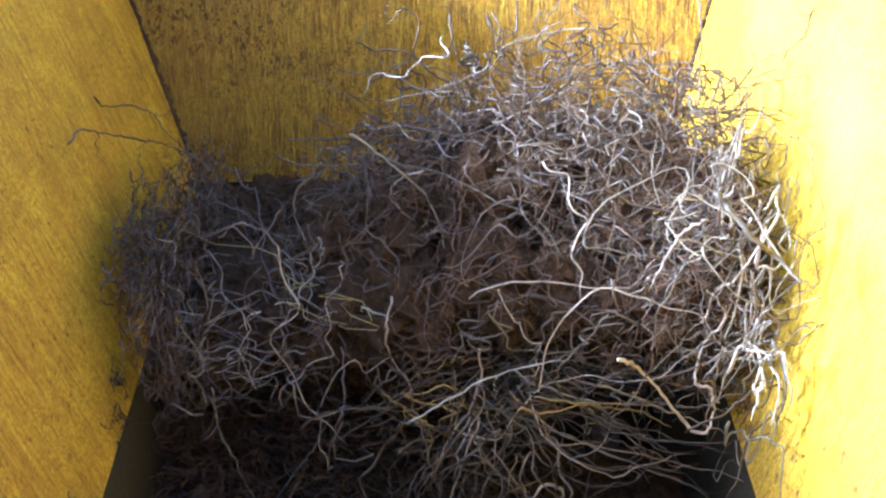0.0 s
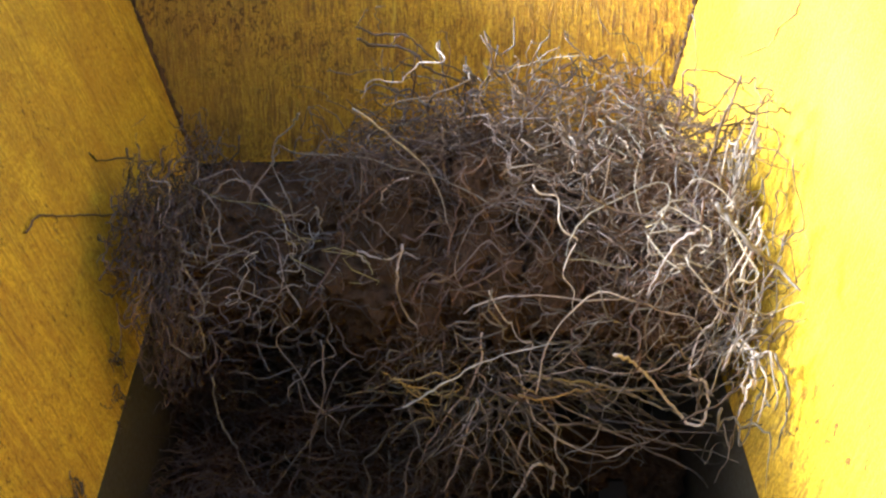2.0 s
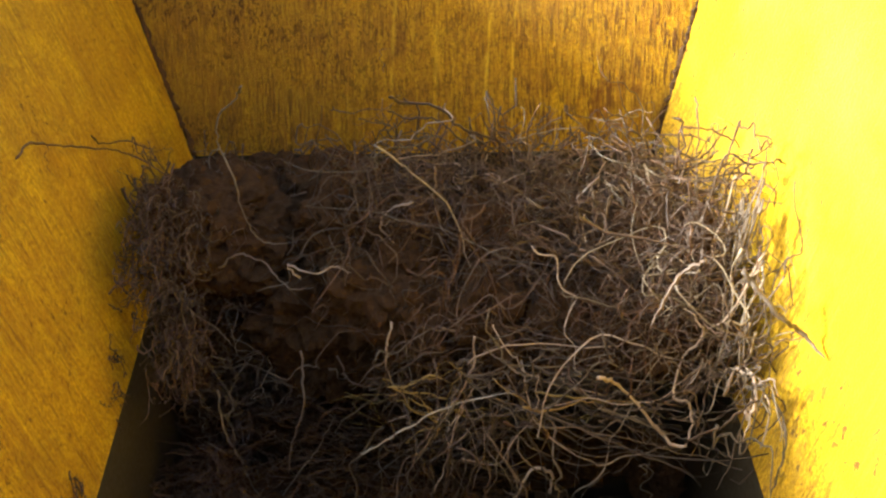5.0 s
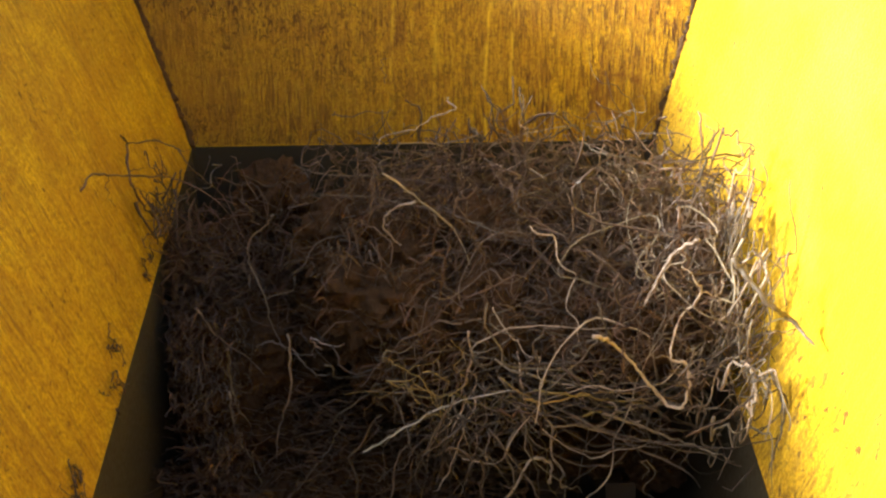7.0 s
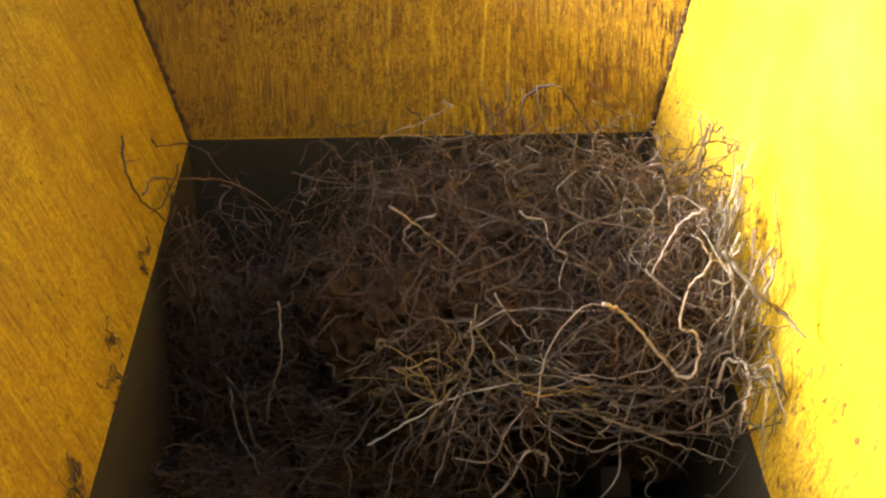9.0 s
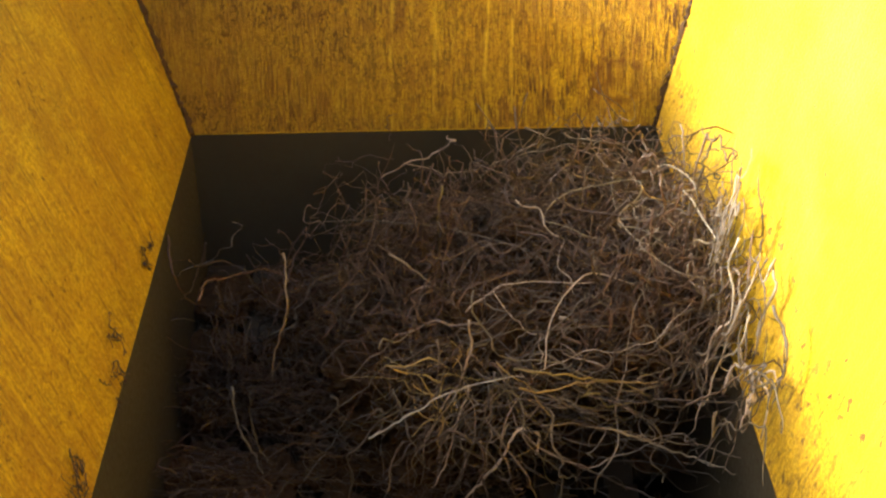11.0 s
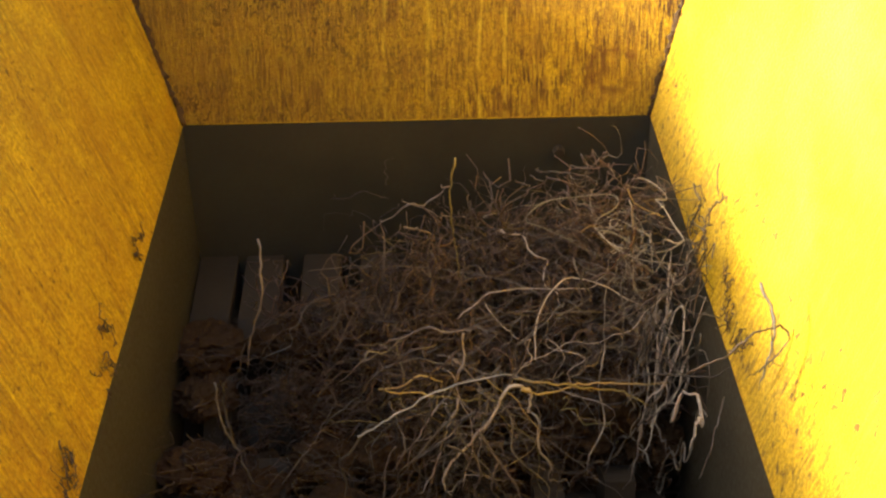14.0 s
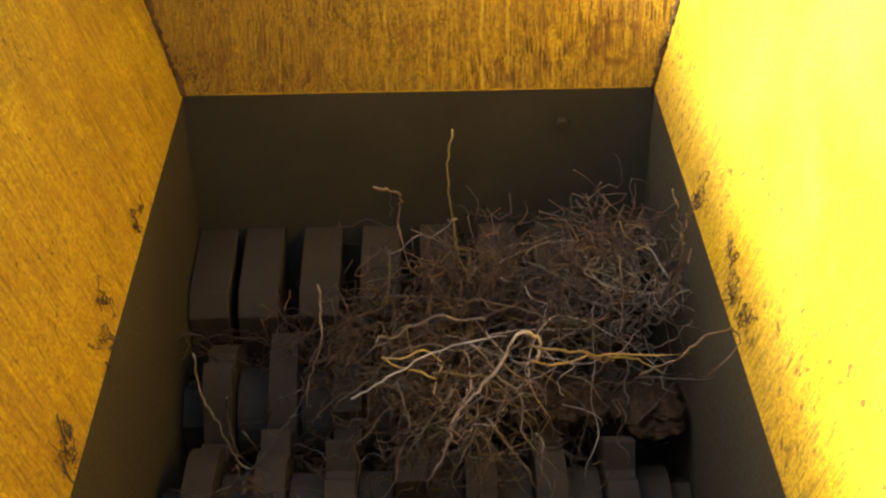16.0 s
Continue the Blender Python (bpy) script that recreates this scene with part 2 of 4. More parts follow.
def weld(points, parent):
    rnd = random.Random(len(points) * 7 + int(points[0][0] * 100))
    a, b = Vector(points[0]), Vector(points[1])
    row = [a.lerp(b, i / 110) + Vector((rnd.uniform(-1, 1), rnd.uniform(-1, 1), rnd.uniform(-1, 1))) * 0.0022 for i in range(111)]
    v, f = tube([tuple(q) for q in row], 0.0065, 8, 1.0)
    v = v + np.array([[rnd.gauss(0, 0.0017) for _ in range(3)] for _ in v])
    mesh_object("weld_seam", v, f, RUST, parent, "rusty brown weld bead", True)


def hopper():
    top = thing("hopper", "yellow painted steel feed hopper, worn and rust-streaked", "hopper")
    lb, rb = (-HALF, 0, 0), (HALF, 0, 0)
    lf, rf = (-HALF, -LONG, 0), (HALF, -LONG, 0)
    z = RISE
    LB, RB = (-HALF - LEAN_L * z, LEAN_B * z, z), (HALF + LEAN_R * z, LEAN_B * z, z)
    LF, RF = (-HALF - LEAN_L * z, -LONG - LEAN_F * z, z), (HALF + LEAN_R * z, -LONG - LEAN_F * z, z)
    part("back_panel", prism([lb, rb, RB, LB], (0, 0.006, -0.002)), BACK, top, "yellow panel with brown vertical rub streaks")
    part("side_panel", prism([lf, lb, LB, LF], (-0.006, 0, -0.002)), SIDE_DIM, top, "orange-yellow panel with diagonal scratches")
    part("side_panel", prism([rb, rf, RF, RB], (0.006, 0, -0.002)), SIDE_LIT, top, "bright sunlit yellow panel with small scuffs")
    # out of view; lean and bright paint chosen to throw light on the pile
    part("unseen_front_panel", prism([rf, lf, LF, RF], (0, -0.006, -0.002)), SIDE_LIT, top, "unseen bright yellow front panel, sloped to bounce light inside")
    for a, b in ((lb, LB), (rb, RB), (lf, LF), (rf, RF)):
        weld((a, b), top)
    for a, b in ((lb, rb), (lb, lf), (rb, rf)):
        v, f = tube([tuple(Vector(a).lerp(Vector(b), k / 12)) for k in range(13)], 0.0012, 6, 1.0)
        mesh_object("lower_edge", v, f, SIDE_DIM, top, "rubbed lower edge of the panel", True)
    # rolled edge round the mouth of the hopper
    ring = (LB, RB, RF, LF)
    for i in range(4):
        v, f = tube([tuple(Vector(ring[i]).lerp(Vector(ring[(i + 1) % 4]), k / 4)) for k in range(5)], 0.012, 10, 1.0)
        mesh_object("rolled_edge", v, f, SIDE_LIT, top, "", True)


def chamber():
    top = thing("cutting_chamber", "dark steel cutting chamber of a twin-shaft shredder", "shredder", at=(0, 0, GROUND))
    t = 0.03
    lift = -GROUND
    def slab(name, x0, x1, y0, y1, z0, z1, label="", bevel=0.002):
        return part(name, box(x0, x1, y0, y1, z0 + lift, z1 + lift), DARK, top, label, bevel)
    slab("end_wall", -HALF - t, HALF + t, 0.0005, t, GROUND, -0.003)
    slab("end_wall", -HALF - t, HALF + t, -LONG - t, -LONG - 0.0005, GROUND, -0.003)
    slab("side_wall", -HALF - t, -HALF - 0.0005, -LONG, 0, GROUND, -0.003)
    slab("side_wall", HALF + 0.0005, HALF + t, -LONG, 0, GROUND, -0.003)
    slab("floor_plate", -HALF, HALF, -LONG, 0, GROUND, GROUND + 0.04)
    # thin flange where hopper and chamber meet
    for x0, x1, y0, y1 in ((-HALF - 0.05, HALF + 0.05, t + 0.001, 0.07), (-HALF - 0.07, -HALF - t - 0.001, -LONG, 0.07), (HALF + t + 0.001, HALF + 0.07, -LONG, 0.07)):
        slab("flange", x0, x1, y0, y1, -0.016, -0.004)
    for x, z in ((0.245, -0.066),):
        bm = bmesh.new()
        bmesh.ops.create_cone(bm, cap_ends=True, segments=12, radius1=0.011, radius2=0.009, depth=0.014, matrix=Matrix.Translation((x, -0.007, lift + z)) @ Matrix.Rotation(radians(90), 4, "X"))
        part("bolt_head", bm, BLADE, top, "worn grey bolt head")


def finger(x, y0, y1, parent):
    """A fixed comb finger: flat top, chamfered nose towards the shafts."""
    w = 0.034
    sgn = 1 if y1 > y0 else -1
    prof = [(y0, -DEEP), (y1 - sgn * 0.03, -DEEP - 0.012), (y1, -DEEP - 0.045), (y1 - sgn * 0.02, -DEEP - 0.20), (y0, -DEEP - 0.24)]
    bm = prism([(x - w, y, z - GROUND) for y, z in prof], (2 * w, 0, 0))
    part("comb_finger", bm, BLADE, parent, "", 0.003)


def comb_bars():
    back = thing("comb_bar", "row of worn dark steel comb fingers on the back wall", "comb bar", "comb bars", (0, 0, GROUND))
    front = thing("comb_bar", "row of worn dark steel comb fingers on the front wall", "comb bar", "comb bars", (0, 0, GROUND))
    for i in range(8):
        x = -0.384 + 0.1035 * i
        finger(max(x, -HALF + 0.036), -0.001, -0.21, back)
        finger(x + 0.003, -LONG + 0.001, -0.665, front)
    # cross bars that carry the fingers
    for bar, y0, y1 in ((back, -0.05, -0.001), (front, -LONG + 0.001, -0.95)):
        part("carrier", box(-HALF + 0.001, HALF - 0.001, y0, y1, -DEEP - 0.30 - GROUND, -DEEP - 0.235 - GROUND), DARK, bar, "", 0.003)


SHAFTS = ((-0.315, -0.44, 0.052 - 0.384, -1), (-0.575, -0.435, -0.334, 1))


def cutter_shaft(y, z, x_first, turn):
    """A hexagonal shaft with hooked cutter discs and round spacers; its origin is on the axis."""
    top = thing("cutter_shaft", "dark worn steel shaft with hooked cutter discs, turning", "cutter shaft", "cutter shafts", (0, y, z))
    bm = bmesh.new()
    bmesh.ops.create_cone(bm, cap_ends=True, segments=6, radius1=0.062, radius2=0.062, depth=2 * HALF - 0.004, matrix=Matrix.Rotation(radians(90), 4, "Y"))
    part("shaft", bm, BLADE, top)
    k = 0
    x = x_first
    while x < HALF - 0.02:
        ring = []
        for j in range(48):
            a = j / 48 * 2 * math.pi + k * 0.55
            s = (j % 16) / 16
            r = 0.118 + (0.034 * max(0, (s - 0.55) / 0.45) ** 1.6) - (0.014 if s < 0.08 else 0)
            ring.append((x - 0.0225, math.cos(a * turn) * r, math.sin(a * turn) * r))
        part("cutter_disc", prism(ring, (0.045, 0, 0)), BLADE, top)
        bm = bmesh.new()
        bmesh.ops.create_cone(bm, cap_ends=True, segments=24, radius1=0.078, radius2=0.078, depth=0.05, matrix=Matrix.Translation((min(x + 0.0515, HALF - 0.03), 0, 0)) @ Matrix.Rotation(radians(90), 4, "Y"))
        part("spacer", bm, BLADE, top)
        x += 0.1035
        k += 1
    return top


# ---- the pile of roots ----
STATIONS = [-0.5, -0.4, -0.3, -0.2, -0.1, 0.0, 0.1, 0.2, 0.3, 0.4, 0.5]
TOPS = {   # height of the pile's ridge across the chamber, time by time
    0.0: [0.05, 0.07, 0.1, 0.18, 0.255, 0.325, 0.385, 0.385, 0.37, 0.375, 0.32],
    1.5: [0.03, 0.055, 0.128, 0.15, 0.235, 0.31, 0.335, 0.33, 0.307, 0.316, 0.285],
    3.5: [0.09, 0.12, 0.15, 0.185, 0.205, 0.205, 0.21, 0.203, 0.23, 0.285, 0.275],
    5.0: [0.07, 0.115, 0.15, 0.17, 0.183, 0.177, 0.165, 0.155, 0.16, 0.23, 0.25],
    9.0: [-0.05, 0.01, 0.03, 0.03, 0.065, 0.145, 0.137, 0.115, 0.11, 0.165, 0.1],
    12.5: [-0.15, -0.13, -0.09, -0.09, -0.048, -0.006, 0.031, 0.08, 0.123, 0.119, 0.06],
    14.5: [-0.25, -0.21, -0.16, -0.11, -0.07, -0.065, -0.07, -0.06, -0.03, 0.03, -0.02],
    16.0: [-0.45, -0.42, -0.38, -0.3, -0.20, -0.17, -0.18, -0.21, -0.19, -0.13, -0.15],
}
TOP_TIMES = sorted(TOPS)
BASES = {  # height of the pile's underside
    0.0: [0.00, -0.04, -0.08, -0.12, -0.15, -0.16, -0.14, -0.09, -0.04, 0.03, 0.06],
    3.0: [0.04, 0.04, 0.02, -0.02, -0.11, -0.16, -0.14, -0.09, -0.04, 0.02, 0.04],
    5.0: [0.02, 0.03, 0.02, -0.02, -0.11, -0.16, -0.14, -0.10, -0.05, 0.01, 0.02],
    9.0: [-0.12, -0.10, -0.09, -0.11, -0.16, -0.18, -0.16, -0.12, -0.07, -0.01, -0.04],
    12.5: [-0.25, -0.24, -0.25, -0.24, -0.23, -0.23, -0.21, -0.17, -0.12, -0.08, -0.12],
    16.0: [-0.55, -0.52, -0.50, -0.42, -0.34, -0.33, -0.32, -0.28, -0.20, -0.13, -0.18],
}
BASE_TIMES = sorted(BASES)
ROLL = ((0, 4, 9, 12.5, 16), (0, 3, 25, 38, 48))
BEATS = [0, 0.75, 1.5, 2.25, 3.0, 3.75, 4.5, 5.5, 6.5, 7.5, 8.25, 9.0, 10.0, 11.0, 11.75, 12.5, 13.25, 14.0, 14.75, 15.4, 16.0]


def ridge(x, t):
    return float(np.interp(t, TOP_TIMES, [np.interp(x, STATIONS, TOPS[k]) for k in TOP_TIMES]))


def base(x, t):
    return float(np.interp(t, BASE_TIMES, [np.interp(x, STATIONS, BASES[k]) for k in BASE_TIMES]))


def roll_angle(t):
    return float(np.interp(t, *ROLL))


def place(x, rho, phi, t, deep=False, reach=(0.02, 0.02)):
    """Where a piece of the pile is at t: the pile rolls backwards and sinks between the shafts. rho, phi: its place in the cross-section."""
    a = radians(phi + roll_angle(t))
    hi, lo = ridge(x, t), base(x, t)
    if deep and x < -0.1:
        lo = min(lo, -0.38)
    hi = max(hi, lo + 0.03)
    front = float(np.interp(x, (-0.45, -0.2, 0.0, 0.3, 0.45), (-0.52, -0.60, -0.70, -0.77, -0.80)))
    front += float(np.interp(x, (-0.45, -0.2, 0.0), (1, 1, 0))) * 0.14 * min(1, t / 3.0)
    front += float(np.interp(x, (0.0, 0.2, 0.45), (0, 0.7, 1))) * 0.32 * max(0, t - 9.5) / 6.5
    rear = float(np.interp(x, (-0.45, -0.2, 0.2, 0.45), (-0.20, -0.08, -0.06, -0.22))) - 0.004 * t
    y = (front + rear) / 2 - rho * (rear - front) / 2 * math.cos(a)
    z = (hi + lo) / 2 + rho * (hi - lo) / 2 * math.sin(a)
    y = min(y, -0.03 + LEAN_B * max(z, 0))
    x = min(x, HALF - 0.012 + LEAN_R * max(z, 0) - reach[1])
    x = max(x, -HALF + 0.005 - LEAN_L * max(z, 0) + reach[0])
    return Vector((x, y, z))


def crooked(rnd, length, steps, bend, kinks):
    """A wandering line about its own middle, with slow bends, small wriggles and sharp kinks."""
    def rand():
        return Vector((rnd.gauss(0, 1), rnd.gauss(0, 1), rnd.gauss(0, 1)))
    d, turn = Vector(np.array(rand()) * (0.5, 0.5, 1.8)).normalized(), rand() * bend
    p, pts = Vector(), []
    kink_at = {rnd.randrange(2, steps - 1) for _ in range(kinks)}
    for i in range(steps):
        pts.append(tuple(p))
        if i in kink_at:
            d = (d + rand() * 0.75).normalized()
            turn = rand() * bend
        turn = turn * 0.9 + rand() * bend * 0.45
        d = (d + turn * (3.0 / steps) + rand() * 0.13).normalized()
        p = p + d * (length / steps)
    c = np.asarray(pts)
    s = np.linspace(0, 1, steps)
    for waves, size in ((rnd.uniform(1.5, 3.5), 0.035), (rnd.uniform(4, 7), 0.011)):
        a, b = np.array(rand()), np.array(rand())
        c = c + length * size * bend ** 0.8 * (np.outer(np.sin(2 * math.pi * waves * s), a) + np.outer(np.cos(2 * math.pi * waves * 1.1 * s), b))
    return c - c.mean(axis=0)


def flatten_along(c, normal, keep):
    """Press a line towards the skin of the pile."""
    n = np.asarray(normal)
    return c - np.outer(c @ n, n) * (1 - keep)


def branched(rnd, length, radius, bend=0.5, kinks=1, normal=None, keep=0.3, twigs=0, steps=30):
    c = crooked(rnd, length, steps, bend, kinks)
    if normal is not None:
        c = flatten_along(c, normal, keep)
    tubes = [tube(c, radius, 5, rnd.uniform(0.35, 0.8))]
    for _ in range(twigs):
        i = rnd.randrange(3, steps - 3)
        tw = crooked(rnd, length * rnd.uniform(0.2, 0.45), 9, bend * 1.3, 1)
        tubes.append(tube(tw - tw[0] + c[i], radius * 0.55, 4, 0.4))
    return joined(tubes)


def settle(ob, x, rho, phi, rnd, wobble=9, deep=False):
    """Keyed sinking and rolling of one piece of the pile."""
    wx, wy, wz = (rnd.uniform(-wobble, wobble) for _ in range(3))
    drift = rnd.uniform(-0.03, 0.03)
    xs = np.array([v.co.x for v in ob.data.vertices])
    reach = (0.35 * -float(np.percentile(xs, 2)), 0.82 * float(np.percentile(xs, 98)))
    early = rnd.uniform(0.8, 3.5) if x < -0.08 and not deep and rnd.random() < (0.97 if ob.data.materials[0] is PALE else 0.75) else 99
    if deep and x < -0.2:
        early = rnd.uniform(4.5, 11.0)
    elif deep and rnd.random() < (0.55 if x > 0.1 else 0.4):
        early = rnd.uniform(10.5, 14.5)
    elif early == 99 and rnd.random() < (0.75 if phi < -15 else (0.2 if x > 0.15 else 0.3)):
        early = rnd.uniform(9.5, 14.0)
    rows = []
    for t in BEATS:
        s = t / 16
        p = place(x + drift * s, rho, phi, t, deep, reach)
        if t > early:   # swallowed by the shafts
            p.z -= 0.13 * (t - early)
            p.y += (-0.42 - p.y) * min(1, 0.3 * (t - early))
            p.z = max(p.z, -0.62)
        jig = 0.004 * math.sin(t * 2.1 + wx)
        rows.append((t, pose(p.x + jig, p.y, p.z + 0.003 * math.sin(t * 2.9 + wy), -roll_angle(t) + wx * s * 2, wy * s * 2, wz * s * 2)))
    return ob, rows


MOVING = []


def pick_x(rnd):
    """More of the pile lies towards its high end."""
    while True:
        x = rnd.uniform(-0.45, 0.455)
        if rnd.random() < 0.3 + 0.7 * min(1, max(0, (x + 0.3) / 0.55)):
            return x


def tuft(tubes, mat, label):
    v, f = joined(tubes)
    return tagged(mesh_object("root_tuft", v, f, mat, None, label, True), category="roots", kind="stuff")


def root_pile():
    kinds = ((PALE, "pale dry root strand tangled in the sinking pile"), (TAN, "tan-brown crooked root strand in the tangled pile"),
             (RED, "dark red-brown wiry root in the tangled pile"), (STRAW, "straw-yellow dry stem caught in the root pile"),
             (SOILED, "soil-dark root strand in the tangled pile"))
    rnd = random.Random(11)
    for i in range(174):
        x = pick_x(rnd)
        phi, rho = rnd.uniform(-100, 150), 1.0 - abs(rnd.gauss(0, 0.16))
        a = radians(phi)
        normal = Vector((0.25 * x, -math.cos(a), math.sin(a))).normalized()
        # pale bark is picked more at the sunlit end, putting its light into colour
        mat, label = kinds[rnd.choices((0, 1, 2, 3, 4), (20, 36, 12, 4, 28) if x > 0.15 else ((9, 34, 14, 3, 40) if x > -0.2 else (8, 36, 14, 2, 40)))[0]]
        length = rnd.uniform(0.14, 0.40) if rnd.random() < 0.75 else rnd.uniform(0.40, 0.60)
        radius = 0.0009 + (0.0014 if length < 0.3 else 0.0008) * rnd.random() ** 2.4
        if mat is PALE:
            radius = min(radius, 0.0013)
        bend, kinks, keep, twigs = rnd.uniform(0.25, 1.2), rnd.randrange(0, 4), rnd.uniform(0.15, 0.5), rnd.choice((0, 0, 0, 1, 2))
        if i < 150:
            v, f = branched(rnd, length, radius, bend, kinks, normal, keep, twigs)
            ob = mesh_object("root_strand", v, f, mat, None, label, True)
            tagged(ob, category="root", group="roots in the shredder")
        else:
            tubes = []
            for _ in range(4):
                v, f = branched(rnd, length * rnd.uniform(0.6, 1.1), radius, bend, kinks, normal, keep)
                tubes.append((v + np.array([rnd.gauss(0, 0.05), rnd.gauss(0, 0.03), rnd.gauss(0, 0.03)]), f))
            ob = tuft(tubes, mat, "loose tuft of crooked roots on the pile")
        MOVING.append(settle(ob, x, rho, phi, rnd))
    # the matted inside of the pile, clump by clump
    for i in range(90):
        x = min(pick_x(rnd), 0.40) if i < 84 else rnd.uniform(-0.45, -0.22)
        phi, rho = rnd.uniform(-120, 170), 0.64 * math.sqrt(rnd.uniform(0.02, 1))
        tubes = []
        for _ in range(30):
            c = crooked(rnd, rnd.uniform(0.10, 0.30), 20, rnd.uniform(0.6, 1.6), rnd.randrange(0, 3))
            o = np.array([rnd.gauss(0, 0.042) for _ in range(3)])
            tubes.append(tube(c + o, 0.0009 + 0.0010 * rnd.random() ** 2, 4, 0.5))
        v, f = joined(tubes)
        # inner and low-end clumps carry shade in their brown
        ob = mesh_object("root_clump", v, f, SOIL_SHADE if x < 0.02 or rho < 0.5 or i % 3 else SOILED, None, "matted clump of fine brown roots inside the pile", True)
        tagged(ob, category="roots", kind="stuff")
        MOVING.append(settle(ob, x, rho, phi, rnd, 5, True))


def smooth_line(points, per=6):
    """A Catmull-Rom line through a few bends."""
    p = [Vector(q) for q in points]
    p = [p[0] * 2 - p[1]] + p + [p[-1] * 2 - p[-2]]
    line = []
    for i in range(1, len(p) - 2):
        for k in range(per):
            u = k / per
            line.append(0.5 * (2 * p[i] + (p[i + 1] - p[i - 1]) * u + (2 * p[i - 1] - 5 * p[i] + 4 * p[i + 1] - p[i + 2]) * u ** 2 + (3 * p[i] - p[i - 1] - 3 * p[i + 1] + p[i + 2]) * u ** 3))
    line.append(p[-2])
    return np.array([tuple(q) for q in line])


BENT = random.Random(5)


def bent_root(mat, radius, label, bends, way):
    """One root that stands out of the pile: its bends about its middle, and its way down."""
    radius *= 0.78
    c = smooth_line(bends)
    c = c + np.array([[BENT.gauss(0, 0.0011) for _ in range(3)] for _ in c])
    tubes = [tube(c, radius, 7, 0.6)]
    for _ in range(BENT.choice((0, 1, 1, 2))):
        i = BENT.randrange(2, len(c) - 3)
        tw = crooked(BENT, BENT.uniform(0.03, 0.09), 10, 0.7, 2)
        tubes.append(tube(tw - tw[0] + c[i], radius * 0.45, 4, 0.4))
    v, f = joined(tubes)
    ob = mesh_object("root_strand", v, f, mat, None, label, True)
    tagged(ob, category="root", group="roots in the shredder")
    MOVING.append((ob, [(t, pose(x, y, z)) for t, x, y, z in way]))


def single_roots():
    bent_root(PEELED, 0.0018, "straight pale peeled stick lying across the root pile",
              [(-0.087, -0.009, -0.044), (-0.054, -0.011, -0.021), (-0.009, 0.007, -0.001), (0.041, 0.015, 0.018), (0.109, -0.003, 0.048)],
              [(0.0, 0.060, -0.722, 0.085), (1.5, 0.059, -0.722, 0.080), (3.5, 0.039, -0.722, 0.039), (5.0, 0.000, -0.722, -0.003), (7.5, 0.004, -0.722, -0.019), (9.0, 0.010, -0.722, -0.020), (12.5, 0.004, -0.722, -0.012), (14.5, 0.001, -0.722, -0.030), (16.0, -0.006, -0.722, -0.007)])
    bent_root(PALE, 0.0029, "pale hooked root with a bent end, hanging on the pile",
              [(-0.095, -0.048, 0.048), (-0.063, -0.015, 0.01), (-0.03, -0.009, -0.038), (0.001, -0.016, -0.077), (0.02, -0.034, -0.067), (0.03, -0.007, -0.05), (0.024, -0.0, -0.03), (0.006, 0.004, -0.02), (0.022, 0.043, 0.008), (0.038, 0.024, 0.049), (0.032, 0.025, 0.078), (0.016, 0.033, 0.091)],
              [(0.0, 0.319, -0.76, 0.143), (1.0, 0.314, -0.76, 0.137), (2.0, 0.322, -0.76, 0.114), (3.5, 0.324, -0.76, 0.08), (4.5, 0.304, -0.76, 0.071), (5.0, 0.298, -0.76, 0.082), (7.5, 0.29, -0.76, 0.128), (8.5, 0.298, -0.76, 0.143), (9.0, 0.301, -0.76, 0.157), (12.5, 0.241, -0.45, -0.2), (16.0, 0.226, -0.45, -0.42)])
    bent_root(STRAW, 0.0019, "thin upright straw-coloured root standing out of the pile",
              [(-0.009, -0.012, 0.164), (-0.016, -0.003, 0.092), (-0.01, 0.009, 0.016), (-0.003, -0.004, -0.042), (0.007, 0.006, -0.088), (0.031, 0.004, -0.142)],
              [(0.0, 0.047, -0.34, 0.073), (5.0, 0.046, -0.34, -0.123), (9.0, 0.054, -0.34, -0.096), (11.5, 0.029, -0.34, -0.065), (12.5, 0.028, -0.34, -0.059), (13.5, 0.04, -0.34, -0.05), (14.5, 0.075, -0.34, -0.035), (15.0, 0.056, -0.34, -0.043), (16.0, 0.055, -0.34, -0.04)])
    bent_root(TAN, 0.0026, "forked tan root tip standing out of the pile",
              [(-0.031, -0.024, 0.077), (-0.01, -0.011, 0.065), (0.007, 0.013, 0.036), (0.002, 0.014, -0.006), (0.012, -0.001, -0.059), (0.02, 0.01, -0.113)],
              [(0.0, -0.043, -0.33, 0.12), (5.0, -0.034, -0.33, -0.049), (9.0, -0.082, -0.33, -0.07), (11.5, -0.049, -0.33, -0.075), (12.5, -0.048, -0.33, -0.084), (13.5, -0.005, -0.33, -0.077), (14.5, 0.012, -0.33, -0.062), (15.5, -0.023, -0.33, -0.048), (16.0, -0.038, -0.33, -0.048)])
    bent_root(RED, 0.0022, "dark red-brown wiry root reaching over the hopper side",
              [(-0.049, -0.173, 0.095), (-0.046, -0.122, 0.091), (-0.034, -0.068, 0.058), (-0.017, 0.026, 0.005), (0.005, 0.114, -0.051), (0.045, 0.115, -0.074), (0.096, 0.108, -0.124)],
              [(0.0, -0.371, -0.473, 0.3), (1.5, -0.422, -0.473, 0.151), (2.5, -0.443, -0.522, 0.194), (3.5, -0.449, -0.473, 0.206), (4.5, -0.446, -0.473, 0.23), (5.0, -0.436, -0.473, 0.252), (7.5, -0.347, -0.473, 0.178), (9.0, -0.291, -0.473, 0.172), (12.5, -0.233, -0.45, -0.2), (16.0, -0.218, -0.45, -0.42)])
